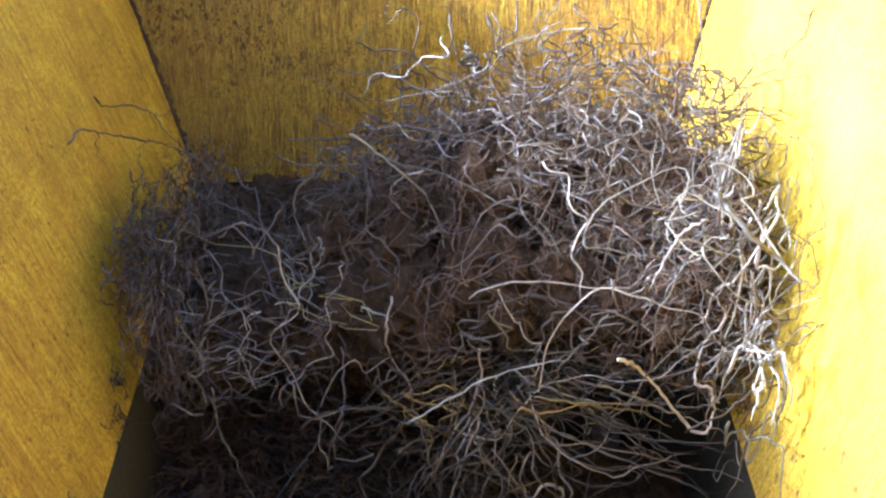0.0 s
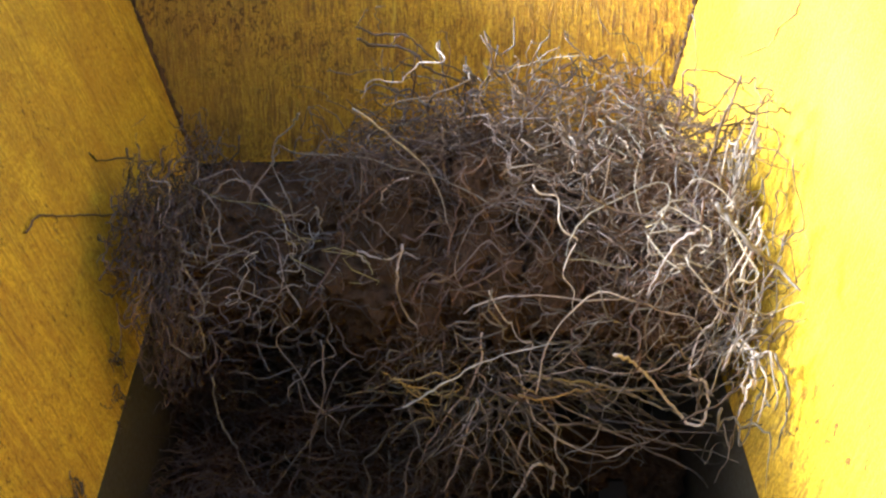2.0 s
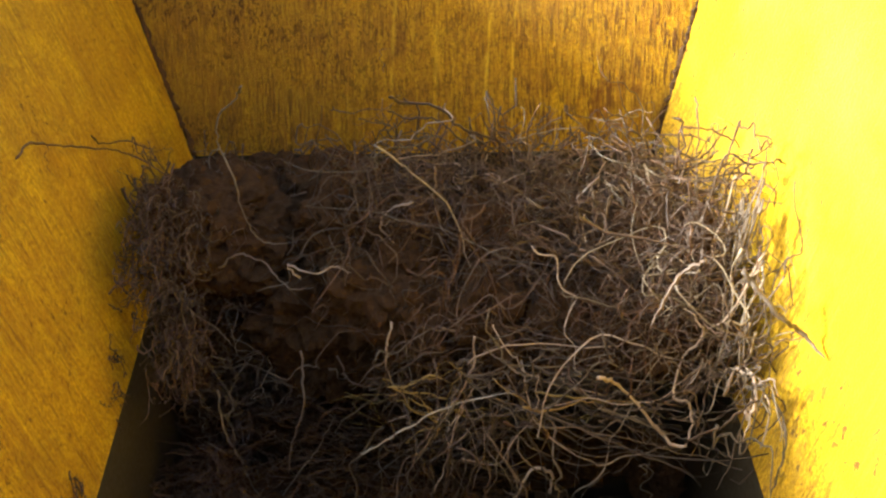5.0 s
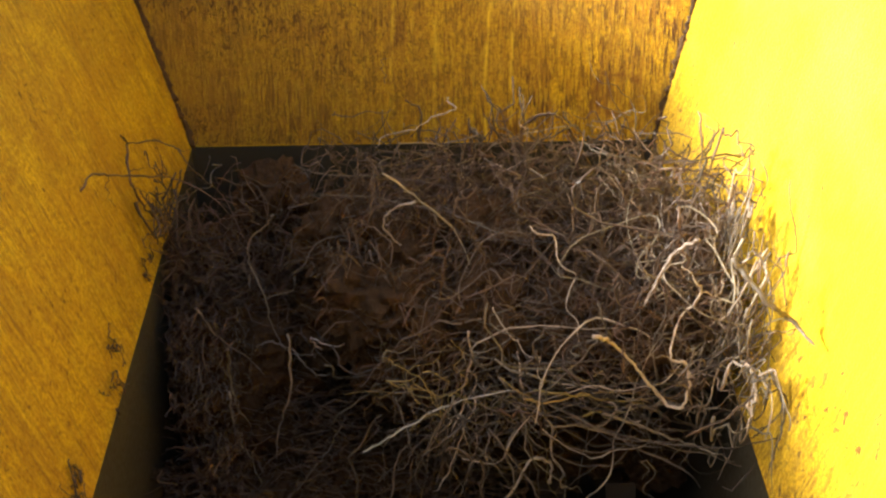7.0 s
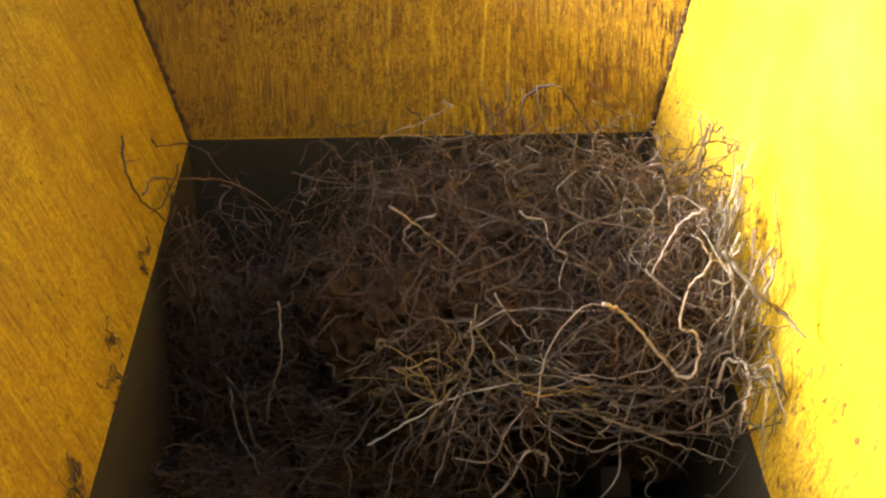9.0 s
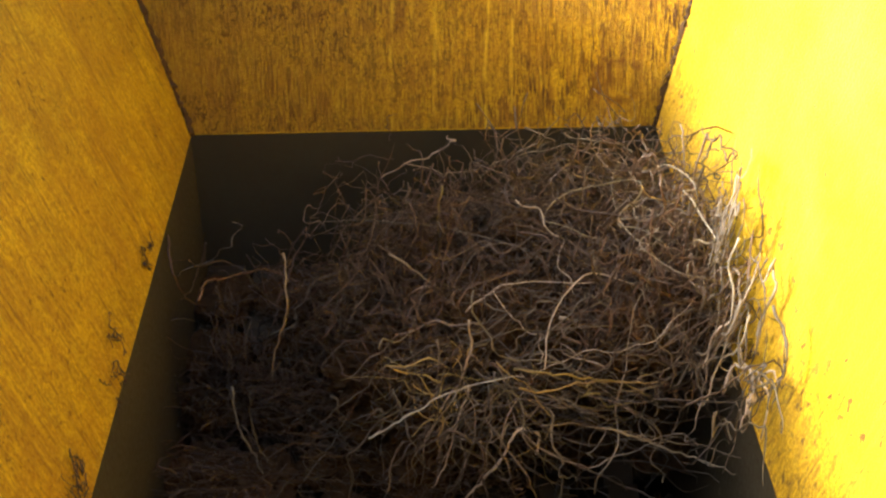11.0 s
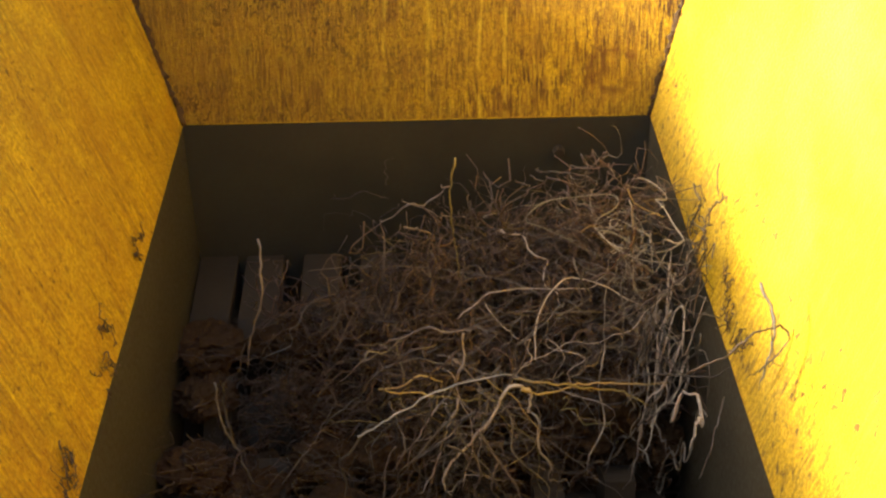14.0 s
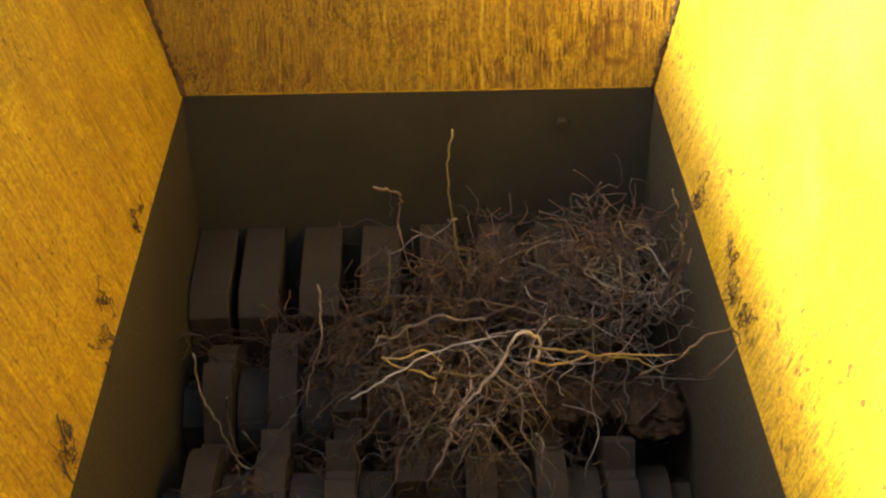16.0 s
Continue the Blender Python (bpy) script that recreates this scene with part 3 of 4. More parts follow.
    bent_root(RED, 0.0017, "dark red-brown wiry root reaching over the hopper side",
              [(-0.054, -0.034, 0.052), (-0.046, -0.016, 0.03), (-0.021, 0.023, 0.012), (0.011, 0.014, 0.005), (0.033, 0.001, -0.023), (0.077, 0.012, -0.076)],
              [(0.0, -0.401, -0.345, 0.283), (1.5, -0.414, -0.354, 0.17), (3.5, -0.419, -0.345, 0.187), (5.0, -0.411, -0.345, 0.187), (7.5, -0.359, -0.345, 0.166), (9.0, -0.327, -0.345, 0.152), (12.5, -0.262, -0.45, -0.2), (16.0, -0.245, -0.45, -0.42)])
    bent_root(PALE, 0.0019, "pale S-shaped root strand on the pile",
              [(0.008, -0.021, 0.132), (-0.001, 0.001, 0.106), (-0.028, 0.013, 0.073), (-0.038, 0.02, 0.03), (-0.017, 0.001, -0.02), (-0.005, -0.002, -0.084), (0.017, -0.004, -0.12), (0.064, -0.009, -0.117)],
              [(0.0, -0.15, -0.44, 0.14), (1.5, -0.165, -0.44, 0.175), (3.5, -0.202, -0.44, 0.208), (5.0, -0.246, -0.44, 0.219), (8.5, -0.197, -0.45, -0.2), (16.0, -0.184, -0.45, -0.42)])
    bent_root(RED, 0.0022, "dark wiry root twig poking out of the pile's top",
              [(-0.102, -0.0, 0.059), (-0.074, 0.001, 0.045), (-0.03, -0.002, 0.041), (0.007, -0.008, 0.011), (0.044, -0.004, -0.012), (0.065, 0.007, -0.046), (0.09, 0.007, -0.1)],
              [(0.0, 0.004, -0.3, 0.322), (1.5, 0.007, -0.3, 0.316), (3.5, 0.029, -0.3, 0.28), (4.5, 0.038, -0.3, 0.194), (5.0, 0.049, -0.3, 0.174), (8.5, 0.039, -0.45, -0.2), (16.0, 0.037, -0.45, -0.42)])
    bent_root(RED, 0.0019, "dark wiry root twig poking out of the pile's top",
              [(-0.03, 0.01, 0.089), (-0.022, -0.026, 0.042), (0.005, -0.012, 0.001), (0.017, 0.006, -0.042), (0.03, 0.022, -0.09)],
              [(0.0, 0.065, -0.28, 0.32), (1.5, 0.065, -0.28, 0.254), (3.5, 0.026, -0.28, 0.221), (5.0, 0.123, -0.28, 0.156), (7.5, 0.178, -0.28, 0.143), (9.0, 0.202, -0.28, 0.133), (12.5, 0.162, -0.45, -0.2), (16.0, 0.152, -0.45, -0.42)])
    bent_root(TAN, 0.0050, "stiff brown stick with a dark broken tip in the pile",
              [(-0.041, 0.031, 0.039), (-0.026, 0.017, 0.022), (-0.001, -0.008, -0.001), (0.024, -0.002, -0.023), (0.045, -0.038, -0.036)],
              [(0.0, 0.36, -0.822, 0.363), (2.5, 0.385, -0.822, 0.307), (3.5, 0.409, -0.822, 0.278), (5.0, 0.403, -0.822, 0.229), (7.5, 0.389, -0.822, 0.227), (9.0, 0.382, -0.822, 0.226), (12.5, 0.272, -0.45, -0.2), (16.0, 0.255, -0.45, -0.42)])
    bent_root(PALE, 0.0020, "long pale curved root strand lying over the pile",
              [(-0.053, -0.008, 0.071), (-0.09, -0.002, 0.055), (-0.098, -0.003, 0.026), (-0.063, -0.004, -0.013), (-0.015, 0.002, -0.038), (0.051, 0.008, -0.052), (0.104, 0.012, -0.041), (0.164, -0.005, -0.008)],
              [(0.0, 0.049, -0.45, 0.186), (5.0, 0.036, -0.45, 0.098), (7.5, 0.044, -0.45, 0.076), (9.0, 0.071, -0.45, 0.046), (12.5, 0.057, -0.45, -0.2), (16.0, 0.053, -0.45, -0.42)])
    bent_root(STRAW, 0.0024, "straw-yellow dry stem lying across the pile",
              [(-0.089, -0.008, 0.027), (-0.049, -0.012, 0.022), (0.002, -0.002, 0.004), (0.047, 0.017, -0.018), (0.091, 0.006, -0.035)],
              [(0.0, 0.223, -0.704, 0.040), (3.5, 0.225, -0.704, 0.025), (5.0, 0.226, -0.704, 0.008), (9.0, 0.214, -0.704, -0.013), (12.5, 0.189, -0.704, 0.020), (14.5, 0.214, -0.704, -0.033), (16.0, 0.221, -0.704, -0.014)])
    bent_root(STRAW, 0.0020, "straw-yellow dry stem lying across the pile",
              [(-0.084, -0.033, 0.024), (-0.058, -0.012, 0.001), (-0.007, 0.009, -0.004), (0.037, 0.015, -0.007), (0.111, 0.020, -0.014)],
              [(0.0, 0.203, -0.704, 0.044), (5.0, 0.206, -0.704, 0.007), (9.0, 0.208, -0.704, -0.001), (12.5, 0.192, -0.704, -0.003), (14.5, 0.215, -0.704, -0.023), (16.0, 0.220, -0.704, -0.015)])
    bent_root(PALE, 0.0031, "pale folded root bent sharply over itself",
              [(0.060, 0.007, 0.039), (0.061, 0.014, 0.067), (0.033, -0.000, 0.087), (0.012, -0.006, 0.043), (-0.022, 0.001, -0.013), (-0.050, -0.002, -0.049), (-0.052, -0.006, -0.080), (-0.042, -0.007, -0.094)],
              [(0.0, 0.117, -0.704, -0.175), (5.0, 0.104, -0.704, -0.191), (9.0, 0.099, -0.704, -0.194), (12.5, 0.073, -0.704, -0.127), (14.5, 0.081, -0.704, -0.097), (16.0, 0.086, -0.704, -0.061)])
    bent_root(TAN, 0.0031, "short thick tan root stub on the pile",
              [(0.03, -0.001, 0.04), (0.01, 0.012, 0.017), (-0.009, 0.004, -0.012), (-0.03, -0.016, -0.044)],
              [(0.0, 0.284, -0.78, 0.323), (1.5, 0.285, -0.78, 0.292), (3.5, 0.309, -0.78, 0.244), (5.0, 0.29, -0.78, 0.237), (7.5, 0.281, -0.78, 0.254), (9.0, 0.288, -0.78, 0.276), (12.5, 0.23, -0.45, -0.2), (16.0, 0.216, -0.45, -0.42)])
    bent_root(TAN, 0.0022, "short frayed tan root at the pile's edge",
              [(0.01, 0.032, 0.093), (0.013, -0.002, 0.034), (-0.007, -0.012, -0.037), (-0.016, -0.018, -0.09)],
              [(0.0, -0.13, -0.58, -0.061), (3.5, -0.173, -0.58, -0.1), (5.0, -0.187, -0.58, -0.108), (9.0, -0.211, -0.58, -0.054), (12.5, -0.197, -0.58, 0.045), (14.5, -0.229, -0.58, 0.005), (16.0, -0.153, -0.58, -0.096)])
    bent_root(PALE, 0.0020, "pale root strand with a kinked end",
              [(-0.0, -0.013, 0.111), (-0.009, -0.031, 0.074), (-0.006, -0.002, 0.011), (0.018, 0.009, -0.041), (0.015, 0.009, -0.063), (-0.017, 0.028, -0.093)],
              [(0.0, -0.045, -0.6, 0.042), (1.5, -0.021, -0.6, 0.089), (3.5, -0.046, -0.6, 0.062), (5.0, -0.046, -0.6, -0.036), (8.5, -0.037, -0.45, -0.2), (16.0, -0.035, -0.45, -0.42)])
    bent_root(TAN, 0.0026, "thin brown root loop bulging over the hopper side",
              [(-0.003, 0.038, 0.045), (0.007, 0.007, 0.018), (0.004, -0.013, -0.009), (-0.009, -0.031, -0.054)],
              [(0.0, 0.404, -0.838, 0.168), (3.5, 0.416, -0.875, 0.099), (5.0, 0.408, -0.869, 0.076), (9.0, 0.409, -0.838, 0.096), (12.5, 0.397, -0.838, 0.163), (14.5, 0.388, -0.838, 0.155), (15.4, 0.272, -0.45, -0.2), (16.0, 0.255, -0.45, -0.42)])
    bent_root(RED, 0.0020, "wiry brown root with a curled end over the hopper side",
              [(-0.071, -0.005, -0.022), (-0.033, -0.008, 0.003), (0.004, 0.002, 0.027), (0.035, 0.008, 0.032), (0.044, -0.0, 0.017), (0.016, -0.006, -0.016), (0.004, 0.008, -0.041)],
              [(0.0, 0.381, -0.8, 0.106), (5.0, 0.377, -0.832, 0.077), (9.0, 0.376, -0.845, 0.072), (11.5, 0.376, -0.8, 0.069), (13.5, 0.386, -0.813, 0.109), (14.5, 0.381, -0.8, 0.101), (16.0, 0.329, -0.8, 0.062)])
    bent_root(TAN, 0.0019, "tan root strand hanging down the pile's face",
              [(-0.03, -0.011, 0.117), (-0.032, -0.01, 0.063), (-0.015, -0.006, -0.004), (0.018, 0.008, -0.063), (0.06, 0.018, -0.113)],
              [(0.0, 0.052, -0.42, 0.15), (3.5, 0.063, -0.42, 0.163), (5.0, 0.045, -0.42, 0.092), (8.5, 0.036, -0.45, -0.2), (16.0, 0.034, -0.45, -0.42)])
    bent_root(TAN, 0.0022, "tan kinked root hanging at the pile's edge",
              [(-0.004, -0.008, 0.069), (-0.009, 0.011, 0.024), (-0.003, -0.002, -0.027), (0.016, -0.001, -0.067)],
              [(0.0, -0.331, -0.62, 0.055), (5.0, -0.312, -0.62, 0.073), (7.5, -0.25, -0.62, -0.071), (9.0, -0.242, -0.62, -0.111), (12.5, -0.241, -0.62, -0.138), (14.5, -0.271, -0.62, -0.129), (16.0, -0.268, -0.62, -0.202)])
    bent_root(PALE, 0.0022, "pale root strand hanging below the pile",
              [(-0.088, -0.006, 0.045), (-0.05, 0.003, 0.024), (-0.003, 0.007, -0.004), (0.053, 0.004, -0.027), (0.088, -0.008, -0.038)],
              [(0.0, 0.305, -0.7, 0.034), (5.0, 0.307, -0.714, -0.033), (9.0, 0.307, -0.769, -0.038), (12.5, 0.307, -0.7, -0.134), (13.5, 0.246, -0.45, -0.2), (16.0, 0.23, -0.45, -0.42)])
    bent_root(RED, 0.0020, "dark forked root twig against the hopper side",
              [(0.025, -0.009, 0.055), (0.017, -0.015, 0.023), (0.004, 0.004, -0.004), (-0.003, 0.011, -0.03), (-0.043, 0.009, -0.045)],
              [(0.0, 0.439, -0.55, 0.468), (1.0, 0.434, -0.55, 0.478), (1.5, 0.44, -0.55, 0.466), (2.0, 0.439, -0.55, 0.466), (2.7, 0.411, -0.55, 0.349), (3.5, 0.407, -0.55, 0.312), (5.0, 0.392, -0.55, 0.246), (9.0, 0.358, -0.55, 0.164), (12.5, 0.275, -0.55, 0.136), (16.0, 0.258, -0.55, -0.048)])
    bent_root(TAN, 0.0017, "thin brown root standing up from the pile",
              [(-0.011, 0.004, 0.095), (-0.005, -0.006, 0.052), (0.0, 0.013, 0.004), (0.001, -0.003, -0.045), (0.015, -0.008, -0.105)],
              [(0.0, 0.351, -0.5, 0.416), (1.5, 0.359, -0.5, 0.37), (3.5, 0.359, -0.5, 0.344), (5.0, 0.364, -0.5, 0.246), (9.0, 0.375, -0.5, 0.198), (12.5, 0.318, -0.5, 0.117), (16.0, 0.287, -0.5, -0.097)])
    bent_root(PALE, 0.0019, "long pale root strand across the pile's face",
              [(-0.115, -0.009, 0.167), (-0.066, 0.003, 0.116), (-0.014, 0.008, 0.052), (0.015, 0.0, -0.042), (0.07, 0.008, -0.127), (0.111, -0.009, -0.166)],
              [(0.0, 0.019, -0.5, 0.174), (1.5, 0.023, -0.5, 0.181), (3.5, 0.048, -0.5, 0.173), (5.0, 0.05, -0.5, 0.122), (9.0, 0.069, -0.5, -0.001), (12.5, 0.055, -0.45, -0.2), (16.0, 0.052, -0.45, -0.42)])
    bent_root(PALE, 0.0019, "pale kinked root on the pile's face",
              [(-0.025, 0.001, -0.013), (-0.039, -0.005, 0.015), (-0.001, -0.022, 0.01), (0.021, 0.017, -0.004), (0.044, 0.008, -0.009)],
              [(0.0, -0.05, -0.55, 0.087), (1.5, -0.045, -0.55, 0.121), (3.5, -0.092, -0.55, 0.192), (5.0, -0.145, -0.55, 0.118), (8.5, -0.116, -0.45, -0.2), (16.0, -0.109, -0.45, -0.42)])
    bent_root(TAN, 0.0019, "tan arched root at the pile's low end",
              [(-0.065, 0.014, -0.002), (-0.036, 0.015, 0.021), (0.002, 0.0, 0.014), (0.031, -0.019, -0.012), (0.069, -0.011, -0.021)],
              [(0.0, -0.223, -0.48, 0.162), (1.5, -0.223, -0.48, 0.194), (3.5, -0.229, -0.48, 0.204), (5.0, -0.227, -0.48, 0.073), (8.5, -0.182, -0.45, -0.2), (16.0, -0.17, -0.45, -0.42)])
    bent_root(TAN, 0.0019, "tan root strand hanging at the pile's low end",
              [(-0.042, -0.018, 0.078), (-0.017, -0.005, 0.019), (0.019, 0.013, -0.033), (0.041, 0.01, -0.064)],
              [(0.0, -0.349, -0.5, -0.063), (1.5, -0.333, -0.5, -0.017), (3.5, -0.311, -0.5, 0.016), (5.0, -0.321, -0.5, 0.014), (8.5, -0.257, -0.45, -0.2), (16.0, -0.241, -0.45, -0.42)])

    bent_root(RED, 0.0030, "dark arched root twig rising above the pile's crest",
              [(-0.071, 0, -0.008), (-0.074, 0.01, 0.035), (-0.043, 0, 0.065), (-0.018, -0.01, 0.063), (0.009, 0, 0.02), (0.028, 0, -0.015), (0.056, -0.02, -0.049), (0.113, -0.03, -0.111)],
              [(0.0, 0.2, -0.3, 0.1), (5.0, 0.2, -0.3, 0.03), (7.5, 0.226, -0.25, 0.135), (8.5, 0.227, -0.25, 0.145), (9.0, 0.228, -0.25, 0.147), (12.0, 0.2, -0.4, -0.25), (16.0, 0.2, -0.4, -0.45)])
    bent_root(RED, 0.0016, "dark curled twig loop on the pile's crest",
              [(-0.049, 0.0, 0.011), (-0.029, 0.01, 0.027), (-0.010, 0.0, 0.010), (-0.015, -0.01, -0.036), (0.013, 0.0, -0.045), (0.037, 0.0, -0.024), (0.034, 0.01, 0.026), (0.018, 0.0, 0.031)],
              [(0.0, 0.0, -0.3, 0.398), (1.5, 0.0, -0.3, 0.36), (3.5, 0.03, -0.3, 0.19), (7.5, 0.03, -0.35, -0.2), (16.0, 0.03, -0.4, -0.45)])
    bent_root(RED, 0.0034, "dark wiry root twig with a curled tip on the pile's crest",
              [(-0.089, 0.0, 0.045), (-0.061, 0.01, 0.030), (-0.016, 0.0, 0.027), (0.020, -0.01, -0.005), (0.069, 0.0, -0.028), (0.076, 0.01, -0.069), (0.085, 0.0, -0.12)],
              [(0.0, 0.0, -0.3, 0.15), (2.2, 0.0, -0.3, 0.31), (3.5, 0.015, -0.3, 0.295), (4.5, 0.03, -0.3, 0.235), (5.2, 0.04, -0.3, 0.195), (7.5, 0.04, -0.4, -0.1), (16.0, 0.04, -0.42, -0.45)])
    bent_root(RED, 0.0028, "dark curly root reaching towards the sunlit panel",
              [(-0.070, -0.02, -0.10), (-0.047, 0.0, -0.042), (-0.031, 0.01, 0.014), (-0.001, 0.0, 0.007), (0.030, -0.01, 0.019), (0.048, 0.0, 0.003)],
              [(0.0, 0.39, -0.5, 0.3), (2.0, 0.425, -0.55, 0.34), (3.5, 0.433, -0.55, 0.309), (5.0, 0.42, -0.55, 0.265), (7.5, 0.385, -0.55, 0.17), (9.0, 0.37, -0.5, 0.1), (12.0, 0.3, -0.45, -0.25), (16.0, 0.3, -0.45, -0.45)])
    bent_root(RED, 0.0024, "dark hooked root arching over the pile's end",
              [(-0.050, -0.01, -0.08), (-0.038, 0.0, -0.021), (-0.037, 0.01, 0.013), (-0.004, 0.0, 0.016), (0.036, -0.01, 0.004), (0.043, 0.0, -0.013)],
              [(0.0, 0.37, -0.45, 0.38), (2.0, 0.39, -0.45, 0.345), (3.5, 0.394, -0.45, 0.311), (5.0, 0.385, -0.45, 0.255), (7.5, 0.37, -0.45, 0.15), (9.0, 0.35, -0.45, 0.06), (12.0, 0.3, -0.45, -0.25), (16.0, 0.3, -0.45, -0.45)])
    bent_root(TAN, 0.0026, "pale forked root end pointing up beside the sunlit panel",
              [(-0.030, 0.0, -0.13), (-0.012, 0.01, -0.07), (-0.005, 0.0, -0.021), (-0.001, 0.0, -0.004), (0.006, 0.0, 0.025)],
              [(0.0, 0.34, -0.5, 0.1), (5.0, 0.36, -0.5, 0.15), (7.5, 0.383, -0.5, 0.272), (9.0, 0.383, -0.5, 0.262), (12.5, 0.36, -0.5, 0.12), (14.0, 0.33, -0.45, -0.1), (16.0, 0.3, -0.45, -0.4)])
    bent_root(RED, 0.0026, "dark red-brown root twig leaning on the dim panel",
              [(-0.026, 0.026, 0.077), (-0.015, -0.028, 0.045), (0.001, -0.026, -0.004), (0.013, 0.004, -0.039), (0.027, 0.024, -0.079)],
              [(0.0, -0.37, -0.35, -0.05), (5.0, -0.37, -0.33, 0.0), (7.0, -0.413, -0.32, 0.085), (7.5, -0.415, -0.32, 0.096), (9.0, -0.415, -0.32, 0.088), (11.3, -0.36, -0.34, -0.12), (16.0, -0.3, -0.4, -0.5)])
    bent_root(RED, 0.0024, "dark red-brown root twig leaning on the dim panel",
              [(0.005, 0.105, -0.010), (0.004, 0.031, -0.008), (0.002, -0.050, 0.004), (-0.005, -0.100, 0.020)],
              [(0.0, -0.37, -0.28, -0.05), (5.0, -0.37, -0.26, 0.0), (7.0, -0.398, -0.249, 0.045), (7.5, -0.398, -0.249, 0.05), (9.0, -0.398, -0.249, 0.044), (11.3, -0.36, -0.30, -0.12), (16.0, -0.3, -0.4, -0.5)])

    bent_root(PALE, 0.0022, "brown root strand sagging in a loop below the pile",
              [(-0.068, 0.0, 0.115), (-0.064, 0.0, 0.042), (-0.045, 0.0, -0.013), (-0.027, 0.0, -0.081), (-0.003, 0.0, -0.104), (0.039, 0.0, -0.038), (0.072, 0.0, 0.011), (0.097, 0.0, 0.068)],
              [(0.0, -0.236, -0.56, -0.143), (5.0, -0.23, -0.56, -0.189), (8.0, -0.211, -0.56, -0.217), (12.5, -0.218, -0.56, -0.224), (14.0, -0.227, -0.56, -0.23), (15.0, -0.24, -0.56, -0.235), (15.5, -0.249, -0.56, -0.229), (16.0, -0.256, -0.56, -0.226)])

# the knot at the pile's front, from which stems spread and hair roots hang
KNOT = [(0, 0.109, -0.66, 0.03), (1.5, 0.109, -0.66, 0.021), (3.5, 0.107, -0.66, 0.023), (5, 0.095, -0.66, 0.013), (7.5, 0.095, -0.66, -0.0), (9, 0.094, -0.66, 0.004), (12.5, 0.085, -0.66, -0.019), (14.5, 0.089, -0.66, -0.044), (16, 0.096, -0.66, -0.054)]


def front_fan():
    rnd = random.Random(77)
    spread = [(-1, 0.27)] * 9 + [(1, 0.26)] * 3 + [(0, 0.25)] * 34 + [(0, 0.37)] * 14 + [(2, 0.33)] * 16 + [(3, 0.30)] * 14
    for way, reach in spread:
        length = reach * rnd.uniform(0.55, 1.1)
        if way in (1, -1):
            d = Vector((way, rnd.gauss(-0.05, 0.12), -0.45 + rnd.gauss(0, 0.3))).normalized()
            start = Vector((-way * rnd.uniform(-0.08, 0.12), rnd.gauss(0.06, 0.03), rnd.gauss(0.0, 0.04)))
        elif way == 3:
            d = Vector((rnd.gauss(-0.05, 0.38), rnd.gauss(0, 0.1), -1)).normalized()
            start = Vector((rnd.gauss(-0.03, 0.03), rnd.gauss(-0.03, 0.02), rnd.gauss(-0.02, 0.02)))
        elif way == 2:
            d = Vector((0.86, rnd.gauss(-0.05, 0.08), -0.42 + rnd.gauss(0, 0.10))).normalized()
            start = Vector((rnd.uniform(-0.02, 0.07), rnd.gauss(0.0, 0.03), rnd.gauss(0.0, 0.03)))
        else:
            d = Vector((rnd.gauss(-0.02, 0.42), rnd.gauss(0, 0.15), -1)).normalized()
            start = Vector((rnd.gauss(-0.03, 0.06), rnd.gauss(0.0, 0.035), rnd.gauss(-0.02, 0.035)))
        gone = rnd.uniform(9.5, 12.5) if way == 2 else (rnd.uniform(11.0, 15.0) if way != 3 and rnd.random() < 0.35 else 99)   # drawn in between the shafts
        c = crooked(rnd, length, 24, 0.12 if way else 0.34, rnd.choice((0, 1)) if way else rnd.choice((1, 2, 3)))
        c = c - c[0]
        e = Vector(c[-1]).normalized()
        turn = np.array(e.rotation_difference(d).to_matrix())
        c = c @ turn.T
        mid = c.mean(axis=0)
        mat, label = rnd.choices(((PALE, "pale root hanging from the front of the pile"), (TAN, "tan root hanging from the front of the pile"),
                                  (STRAW, "straw-yellow dry stem spreading from the pile's front"), (RED, "dark wiry root hanging from the pile's front"), (SOILED, "soil-dark root hanging from the pile's front")), (14, 42, 4, 12, 28))[0]
        v, f = tube(c - mid, 0.0008 + 0.0011 * rnd.random() ** 1.8, 6, rnd.uniform(0.4, 0.8))
        ob = mesh_object("root_strand", v, f, mat, None, label, True)
        tagged(ob, category="root", group="roots in the shredder")
        sway = rnd.uniform(0, 6)
        rows = []
        for t, x, y, z in KNOT:
            p = Vector((x, y, z)) + start + Vector(mid)
            if t > gone:
                p += Vector((0, 0.06, -0.12)) * (t - gone)
            rows.append((t, pose(p.x + 0.006 * math.sin(t * 1.3 + sway), p.y, p.z + 0.004 * math.sin(t * 1.9 + sway), rnd.gauss(0, 2.5), rnd.gauss(0, 3), rnd.gauss(0, 2))))
        MOVING.append((ob, rows))


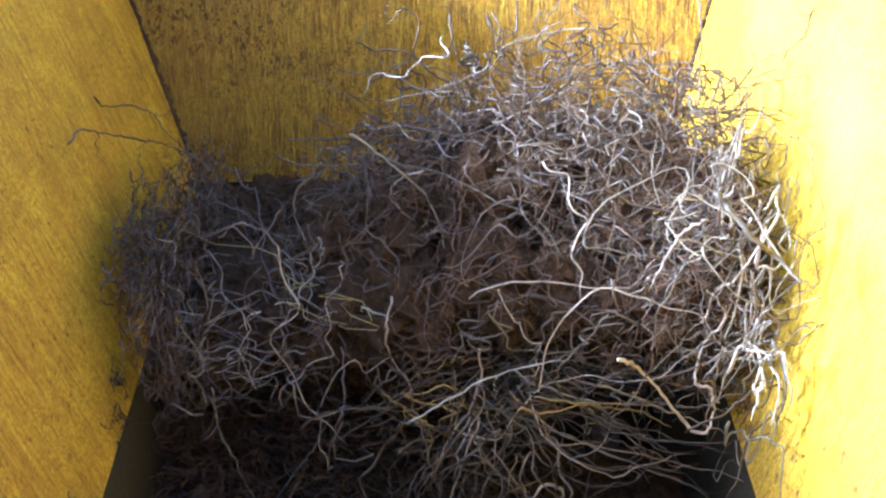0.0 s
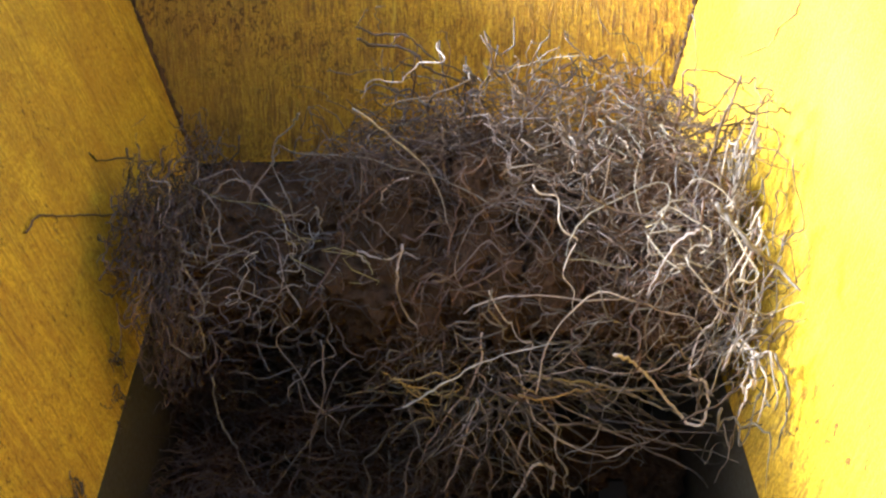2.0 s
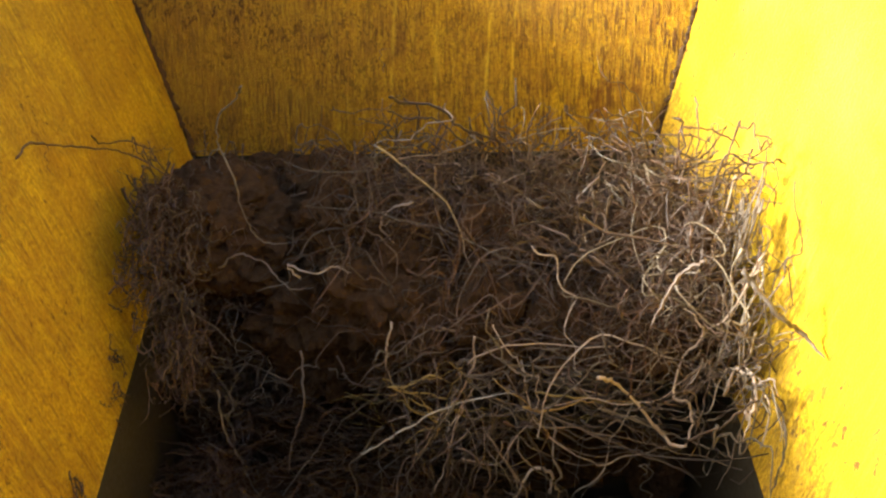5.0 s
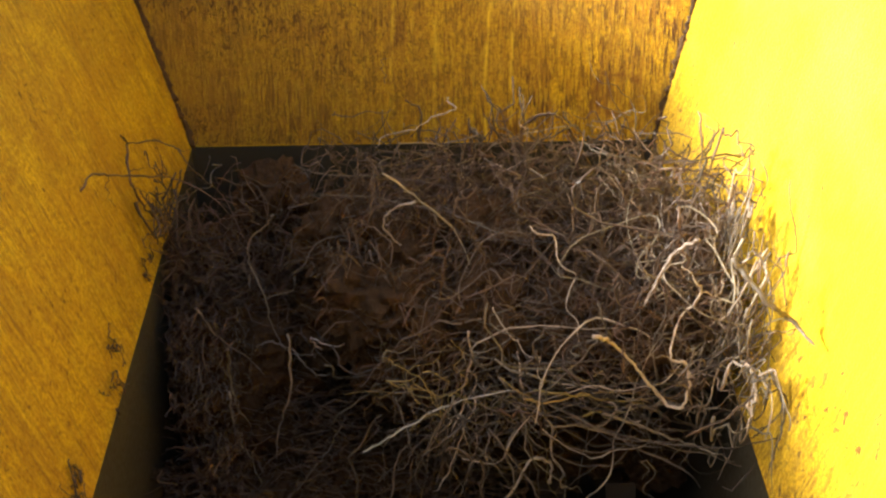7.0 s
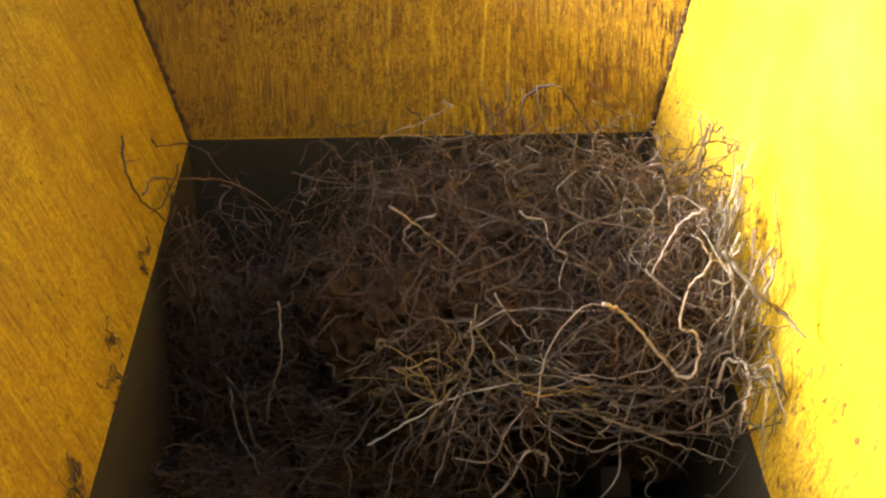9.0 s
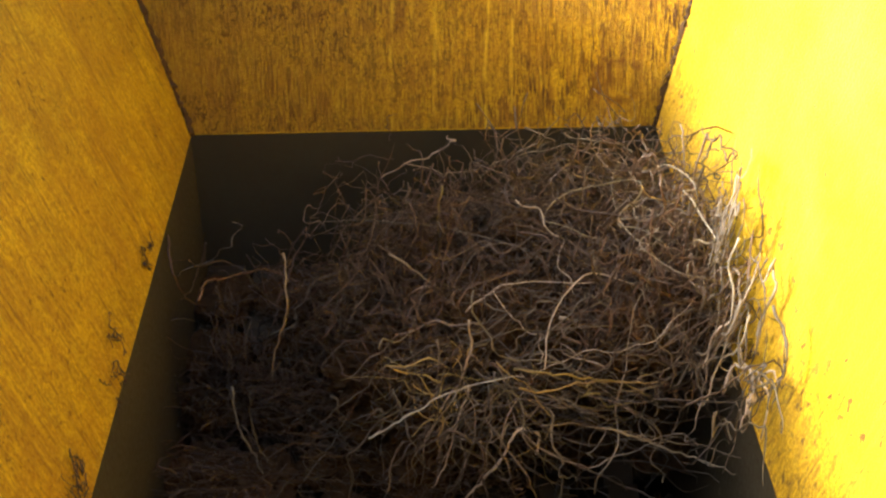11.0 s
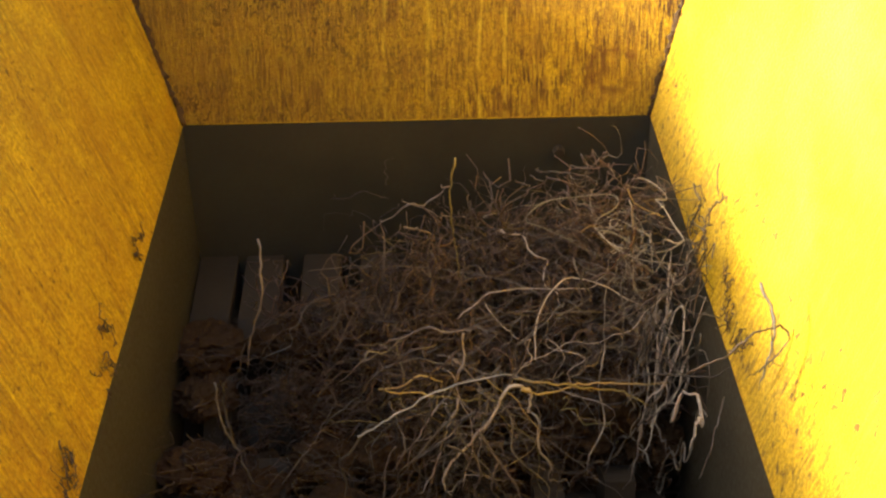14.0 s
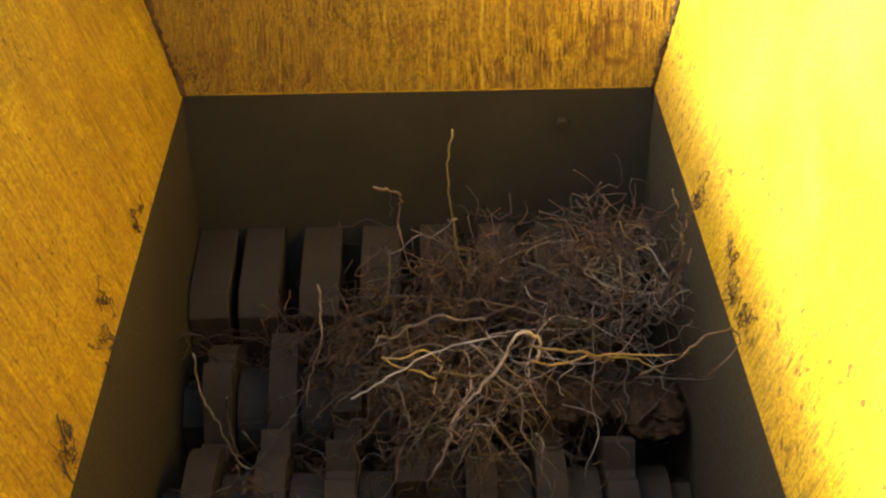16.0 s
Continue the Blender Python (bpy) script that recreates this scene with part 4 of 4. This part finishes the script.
def low_mats():
    """Dark matted roots that lie on the cutters, darkening the shaded low end, until they are drawn in."""
    rnd = random.Random(40)
    for i in range(52):
        x, y = rnd.uniform(-0.36, 0.10), rnd.uniform(-0.72, -0.07)
        z = -0.27 + rnd.uniform(0.0, 0.10)
        tubes = []
        for _ in range(46):
            c = crooked(rnd, rnd.uniform(0.06, 0.22), 14, rnd.uniform(0.3, 0.9), rnd.randrange(0, 4))
            c[:, 2] *= 0.4
            tubes.append(tube(c + np.array([rnd.gauss(0, 0.05), rnd.gauss(0, 0.05), rnd.gauss(0, 0.018)]), 0.0006 + 0.0013 * rnd.random() ** 2, 4, 0.5))
        v, f = joined(tubes)
        ob = mesh_object("root_clump", v, f, SOIL_SHADE, None, "dark mat of roots on the cutters, browned for soil and shade", True)
        tagged(ob, category="roots", kind="stuff")
        go = rnd.uniform(12.0, 16.0)
        rows = []
        for t in BEATS:
            k = max(0.0, t - go)
            rows.append((t, pose(x + 0.004 * math.sin(t * 2 + i), y + (-0.445 - y) * min(1, k * 0.25), max(-0.68, z - 0.006 * t - 0.13 * k), -4 * t)))
        MOVING.append((ob, rows))


def shade_heap():
    """Dense dark roots added to deepen the dim side panel's shade until the pile sinks past the rim."""
    rnd = random.Random(58)
    for i in range(24):
        y, z = rnd.uniform(-0.64, -0.20), rnd.uniform(0.02, 0.17)
        x = -HALF - LEAN_L * max(0, z) + 0.055 + abs(rnd.gauss(0, 0.03))
        tubes = []
        for _ in range(44):
            c = crooked(rnd, rnd.uniform(0.06, 0.16), 14, rnd.uniform(0.4, 1.0), rnd.randrange(0, 4))
            c[:, 0] *= 0.45
            c[:, 2] *= 0.6
            o = np.array([np.clip(rnd.gauss(0, 0.02), -0.03, 0.05), rnd.gauss(0, 0.042), rnd.gauss(0, 0.03)])
            tubes.append(tube(c * 0.8 + o, 0.0008 + 0.0010 * rnd.random() ** 2, 4, 0.5))
        v, f = joined(tubes)
        ob = mesh_object("root_clump", v, f, SOIL_SHADE if i % 4 else SOILED, None, "dark matted root clump added to deepen shade on the hopper side", True)
        tagged(ob, category="roots", kind="stuff")
        go = rnd.uniform(2.5, 5.5)
        rows = []
        for t in BEATS:
            k = max(0.0, t - go)
            rows.append((t, pose(min(x + 0.02 * k, -0.2), y + (-0.44 - y) * min(1, k * 0.1), max(-0.66, z + 0.012 * math.sin(0.9 * t + i) - 0.12 * k), -2 * t)))
        MOVING.append((ob, rows))


def lump(rnd, size):
    """A ragged ball of earth held together by fine roots."""
    bm = bmesh.new()
    bmesh.ops.create_icosphere(bm, subdivisions=4, radius=1.0)
    off = Vector((rnd.uniform(0, 50), rnd.uniform(0, 50), rnd.uniform(0, 50)))
    for v in bm.verts:
        d = v.co.normalized()
        k = 1 + 0.35 * noise.noise(d * 1.7 + off) + 0.25 * noise.noise(d * 5 + off) + 0.13 * noise.noise(d * 12 + off) + 0.11 * noise.noise(d * 26 + off)
        v.co = Vector((d.x * size[0], d.y * size[1], d.z * size[2])) * k
    return bm


def earth_core():
    """Dark earth inside the pile, ball by ball, drawn in as the pile sinks."""
    rnd = random.Random(303)
    spots = [(x, rho, phi) for x in (-0.36, -0.27, -0.18, -0.09, 0.0, 0.09, 0.18, 0.27, 0.35) for rho, phi in ((0.08, 0), (0.38, 75), (0.40, 135), (0.38, 5), (0.46, -60), (0.45, -150))]
    for x, rho, phi in spots:
        x, rho, phi = x + rnd.uniform(-0.03, 0.03), rho * rnd.uniform(0.85, 1.1), phi + rnd.uniform(-20, 20)
        ob = part("earth_ball", lump(rnd, (rnd.uniform(0.065, 0.09), rnd.uniform(0.08, 0.105), rnd.uniform(0.05, 0.075))), EARTH, None, "dark brown earth clinging between the roots of the pile")
        tagged(ob, category="earth", kind="stuff")
        go = rnd.uniform(3.5, 6.0) if x < -0.12 else (rnd.uniform(8.5, 11.5) if x < 0.14 else rnd.uniform(10.0, 13.0))
        rows = []
        for t in BEATS:
            p = place(x, rho, phi, t, False, (0.09, 0.09))
            k = max(0.0, t - go)
            p.z = max(-0.62, p.z - 0.02 - 0.03 * max(0, t - 6) / 6 - 0.11 * k)
            p.y += (-0.44 - p.y) * min(1, 0.3 * k)
            rows.append((t, pose(p.x, p.y, p.z, -roll_angle(t))))
        MOVING.append((ob, rows))

    for i in range(7):
        x, y, z, go = -0.33 + 0.04 * i, rnd.uniform(-0.16, -0.11), rnd.uniform(-0.02, 0.0), rnd.uniform(5.0, 7.0)
        ob = part("earth_ball", lump(rnd, (0.06, 0.07, 0.055)), EARTH, None, "dark brown earth clinging between the roots of the pile")
        tagged(ob, category="earth", kind="stuff")
        rows = []
        for t in BEATS:
            k = max(0.0, t - go)
            rows.append((t, pose(x, y - 0.05 * min(k, 6), max(-0.62, z + 0.008 * math.sin(t + i) - 0.13 * k), -3 * t)))
        MOVING.append((ob, rows))

    # flat earth and root mats that lie on the cutters
    beds = [(x, y, rnd.uniform(12.8, 14.4)) for x in (-0.34, -0.24, -0.14, -0.04) for y in (-0.09, -0.22, -0.37, -0.52, -0.64)]
    beds += [(x, y, 99) for x, y in ((0.08, -0.46), (0.17, -0.45), (0.26, -0.46), (0.34, -0.47))]
    for i, (x, y, go) in enumerate(beds):
        ob = part("earth_ball", lump(rnd, (rnd.uniform(0.05, 0.06), rnd.uniform(0.06, 0.08), 0.028)), EARTH, None, "flat dark earth and root mat lying on the cutters")
        tagged(ob, category="earth", kind="stuff")
        x, y, z = x + rnd.uniform(-0.02, 0.02), y + rnd.uniform(-0.02, 0.02), (-0.27 if -0.2 < y else -0.30) + rnd.uniform(-0.01, 0.01)
        rows = []
        for t in BEATS:
            k = max(0.0, t - go)
            rows.append((t, pose(x, y + (-0.445 - y) * min(1, 0.4 * k), max(-0.62, z + 0.004 * math.sin(2 * t + i) - 0.14 * k), -1.0 * t)))
        MOVING.append((ob, rows))


def edge_roots():
    """Long wavy roots that hang over the sunlit side of the pile, close to the panel."""
    rnd = random.Random(91)
    for i in range(46):
        u = rnd.random()
        y0 = -0.86 + 0.46 * u
        length = rnd.uniform(0.10, 0.30)
        c = crooked(rnd, length, 30, rnd.uniform(0.3, 0.8), rnd.randrange(1, 5))
        c[:, 2] *= 1.35
        c = flatten_along(c, Vector((1, 0.15, -LEAN_R)).normalized(), 0.28)
        mat, label = rnd.choices(((PALE, "pale wavy root hanging over the pile's sunlit end"), (TAN, "tan wavy root hanging over the pile's sunlit end"), (RED, "dark wiry root curling beside the sunlit panel"), (SOILED, "soil-dark root hanging over the pile's end")), (34, 34, 18, 14))[0]
        v, f = tube(c, 0.0010 + 0.0013 * rnd.random() ** 1.5, 6, rnd.uniform(0.4, 0.8))
        ob = mesh_object("root_strand", v, f, mat, None, label, True)
        tagged(ob, category="root", group="roots in the shredder")
        level, tuck = rnd.uniform(0.15, 1.0), abs(rnd.gauss(0, 0.018))
        out = float(c[:, 0].max())
        go = rnd.uniform(11.8, 14.2)
        rows = []
        for t in BEATS:
            hi, lo = ridge(0.42, t) + (0.03 if t > 7 else -0.03), -0.02 if t < 12.5 else -0.02 - 0.035 * (t - 12.5)
            z = lo + (max(hi, lo + 0.05) - lo) * level * (0.72 + 0.28 * math.sin(math.pi * min(1, u * 1.2 + 0.1)))
            k = max(0.0, t - go)
            x = HALF + LEAN_R * max(0, z) - 0.008 - out - tuck - 0.04 * k
            x = min(x, HALF + LEAN_R * max(0, z) - 0.006 - out * 0.75, (0.432 if t > 7 else 0.418) - out - tuck)
            y = y0 + 0.10 * max(0, t - 12.5) / 3.5 + (-0.44 - y0) * min(1, 0.5 * k)
            rows.append((t, pose(x + 0.003 * math.sin(t * 2.3 + i), y, max(-0.64, z - 0.26 * k), -0.35 * roll_angle(t), 0, 4 * math.sin(t * 0.7 + i))))
        MOVING.append((ob, rows))


def crest_twigs():
    """Dark curled twigs along the pile's crest, tuft by tuft."""
    rnd = random.Random(17)
    for i in range(12):
        x = -0.10 + 0.48 * i / 11 + rnd.uniform(-0.02, 0.02)
        mat = rnd.choices((RED, SOILED, TAN), (50, 35, 15))[0]
        tubes = []
        for _ in range(rnd.randrange(3, 6)):
            c = crooked(rnd, rnd.uniform(0.07, 0.18), 26, rnd.uniform(0.8, 1.6), rnd.randrange(2, 5)) + np.array([rnd.gauss(0, 0.02), rnd.gauss(0, 0.03), rnd.gauss(0, 0.012)])
            tubes.append(tube(c, 0.0010 + 0.0010 * rnd.random(), 5, 0.5))
            tw = crooked(rnd, rnd.uniform(0.03, 0.06), 10, 1.2, 2)
            tubes.append(tube(tw - tw[0] + c[rnd.randrange(4, 24)], 0.0008, 4, 0.5))
        ob = tuft(tubes, mat, "dark curled twigs standing on the pile's crest")
        out = max(float(v[:, 0].max()) for v, f in tubes)
        y, up, go = rnd.uniform(-0.42, -0.18), rnd.uniform(-0.065, -0.02), rnd.uniform(6.0, 11.0)
        rows = []
        for t in BEATS:
            k = max(0.0, t - go)
            z = max(-0.62, ridge(x, t) + up - 0.12 * k)
            rows.append((t, pose(min(x, HALF + LEAN_R * max(0, z) - out - 0.01), y - 0.12 * min(1, k), z, -0.5 * roll_angle(t))))
        MOVING.append((ob, rows))

def panel_curls():
    """Tangled curls that lie against the two side panels."""
    rnd = random.Random(230)
    sets = ((-1, LEAN_L, RED, 13, "dark red-brown curled root tangle against the dim panel",
             [(0.0, -0.385, -0.33, 0.0), (2.5, -0.41, -0.35, 0.09), (5.0, -0.418, -0.33, 0.115), (7.5, -0.395, -0.33, 0.05), (10.0, -0.34, -0.33, -0.12), (16.0, -0.3, -0.4, -0.5)]),
            (1, LEAN_R, RED, 8, "dark curled root loops against the sunlit panel",
             [(0.0, 0.40, -0.50, 0.33), (2.5, 0.43, -0.55, 0.31), (5.0, 0.425, -0.55, 0.25), (8.5, 0.40, -0.52, 0.20), (12.5, 0.38, -0.5, 0.10), (14.0, 0.33, -0.45, -0.1), (16.0, 0.3, -0.45, -0.45)]),
            (1, LEAN_R, TAN, 9, "tan curled root loops over the pile's sunlit end",
             [(0.0, 0.38, -0.58, 0.30), (2.5, 0.41, -0.60, 0.27), (5.0, 0.41, -0.62, 0.21), (8.5, 0.395, -0.60, 0.17), (12.5, 0.375, -0.58, 0.10), (14.0, 0.33, -0.5, -0.1), (16.0, 0.3, -0.45, -0.45)]),
            (1, LEAN_R, RED, 9, "dark curled roots hanging at the rim",
             [(0.0, 0.34, -0.50, 0.05), (9.0, 0.34, -0.50, 0.0), (12.5, 0.375, -0.52, 0.04), (14.5, 0.395, -0.52, 0.06), (15.5, 0.39, -0.50, 0.045), (16.0, 0.37, -0.48, -0.02)]))
    for side, lean, mat, count, label, way in sets:
        tubes = []
        for _ in range(count):
            c = crooked(rnd, rnd.uniform(0.08, 0.22), 30, rnd.uniform(0.9, 1.8), rnd.randrange(1, 4))
            c = c + np.array([0, rnd.gauss(0, 0.035), rnd.gauss(0, 0.025)])
            c = flatten_along(c, Vector((side, 0, -lean)).normalized(), 0.25)
            c[:, 0] -= side * 0.012
            tubes.append(tube(c, rnd.uniform(0.0010, 0.0019), 6, 0.6))
        MOVING.append((tuft(tubes, mat, label), [(t, pose(x, y, z)) for t, x, y, z in way]))


def low_end_loops():
    """Arched, drooping roots at the pile's low end, beside the dim panel."""
    rnd = random.Random(64)
    for i in range(14):
        mat = rnd.choices((PALE, TAN, RED, SOILED), (12, 46, 18, 24))[0]
        tubes = []
        for _ in range(rnd.randrange(2, 5)):
            c = crooked(rnd, rnd.uniform(0.12, 0.30), 28, rnd.uniform(0.5, 1.0), rnd.randrange(0, 3))
            c = flatten_along(c, Vector((0, -0.85, 0.5)).normalized(), 0.35) + np.array([rnd.gauss(0, 0.03), rnd.gauss(0, 0.02), rnd.gauss(0, 0.03)])
            tubes.append(tube(c, 0.0008 + 0.0009 * rnd.random() ** 1.8, 6, 0.5))
        ob = tuft(tubes, mat, "arched roots drooping from the pile's low end")
        back = min(float(v[:, 0].min()) for v, f in tubes)
        x, y, z = rnd.uniform(-0.36, -0.12), rnd.uniform(-0.66, -0.46), rnd.uniform(0.0, 0.15)
        go = rnd.uniform(0.8, 3.2)
        rows = []
        for t in BEATS:
            k = max(0.0, t - go)
            h = max(-0.62, z + 0.02 * min(t, 3) - 0.10 * k)
            rows.append((t, pose(max(x, -HALF - LEAN_L * max(0, h) + 0.012 - back), y + 0.02 * min(t, 6) + 0.02 * min(k, 5), h, -3 * t, 3 * math.sin(t + i))))
        MOVING.append((ob, rows))


def wall_wisps():
    """Curled hair roots that stay stuck to the panels just above the rim."""
    rnd = random.Random(21)
    spots = [(-1, y, z) for y, z in ((-0.633, 0.034), (-0.882, 0.016), (-0.425, 0.024), (-0.70, 0.020), (-0.93, 0.03))]
    spots += [(1, y, z) for y, z in ((-0.60, 0.040), (-0.695, 0.035), (-0.40, 0.030), (-0.64, 0.02))]
    for side, y, z in spots:
        lean = LEAN_L if side < 0 else LEAN_R
        tubes = []
        for _ in range(rnd.randrange(5, 10)):
            c = crooked(rnd, rnd.uniform(0.03, 0.075), 14, 1.6, 3)
            c = flatten_along(c, (side, 0, -lean), 0.12) + np.array([0, rnd.gauss(0, 0.018), rnd.gauss(0.004, 0.012)])
            zz = np.maximum(z + c[:, 2], 0.001)
            c[:, 0] = side * (HALF + lean * zz - 0.004) + c[:, 0] * 0.3 - side * abs(rnd.gauss(0, 0.002))
            c[:, 0] = np.where(side * c[:, 0] > HALF + lean * zz - 0.002, side * (HALF + lean * zz - 0.002), c[:, 0])
            c[:, 1] += y
            c[:, 2] = zz
            tubes.append(tube(c, rnd.uniform(0.0006, 0.0013), 4, 0.6))
        v, f = joined(tubes)
        ob = mesh_object("root_wisp", v, f, RED, None, "curled dark hair roots stuck on the yellow panel", True)
        tagged(ob, category="root wisp", group="wisps on the panels", kind="stuff")


# ---- build ----
ground()
hopper()
chamber()
comb_bars()
SPINNING = [(cutter_shaft(*s), s) for s in SHAFTS]
root_pile()
single_roots()
front_fan()
low_mats()
shade_heap()
earth_core()
edge_roots()
crest_twigs()
panel_curls()
low_end_loops()
wall_wisps()


def motions():
    for ob, rows in MOVING:
        walk(ob, rows)
    for ob, (y, z, _, turn) in SPINNING:
        walk(ob, [(0.5 * i, pose(0, y, z, turn * 27 * i)) for i in range(33)])


motions()
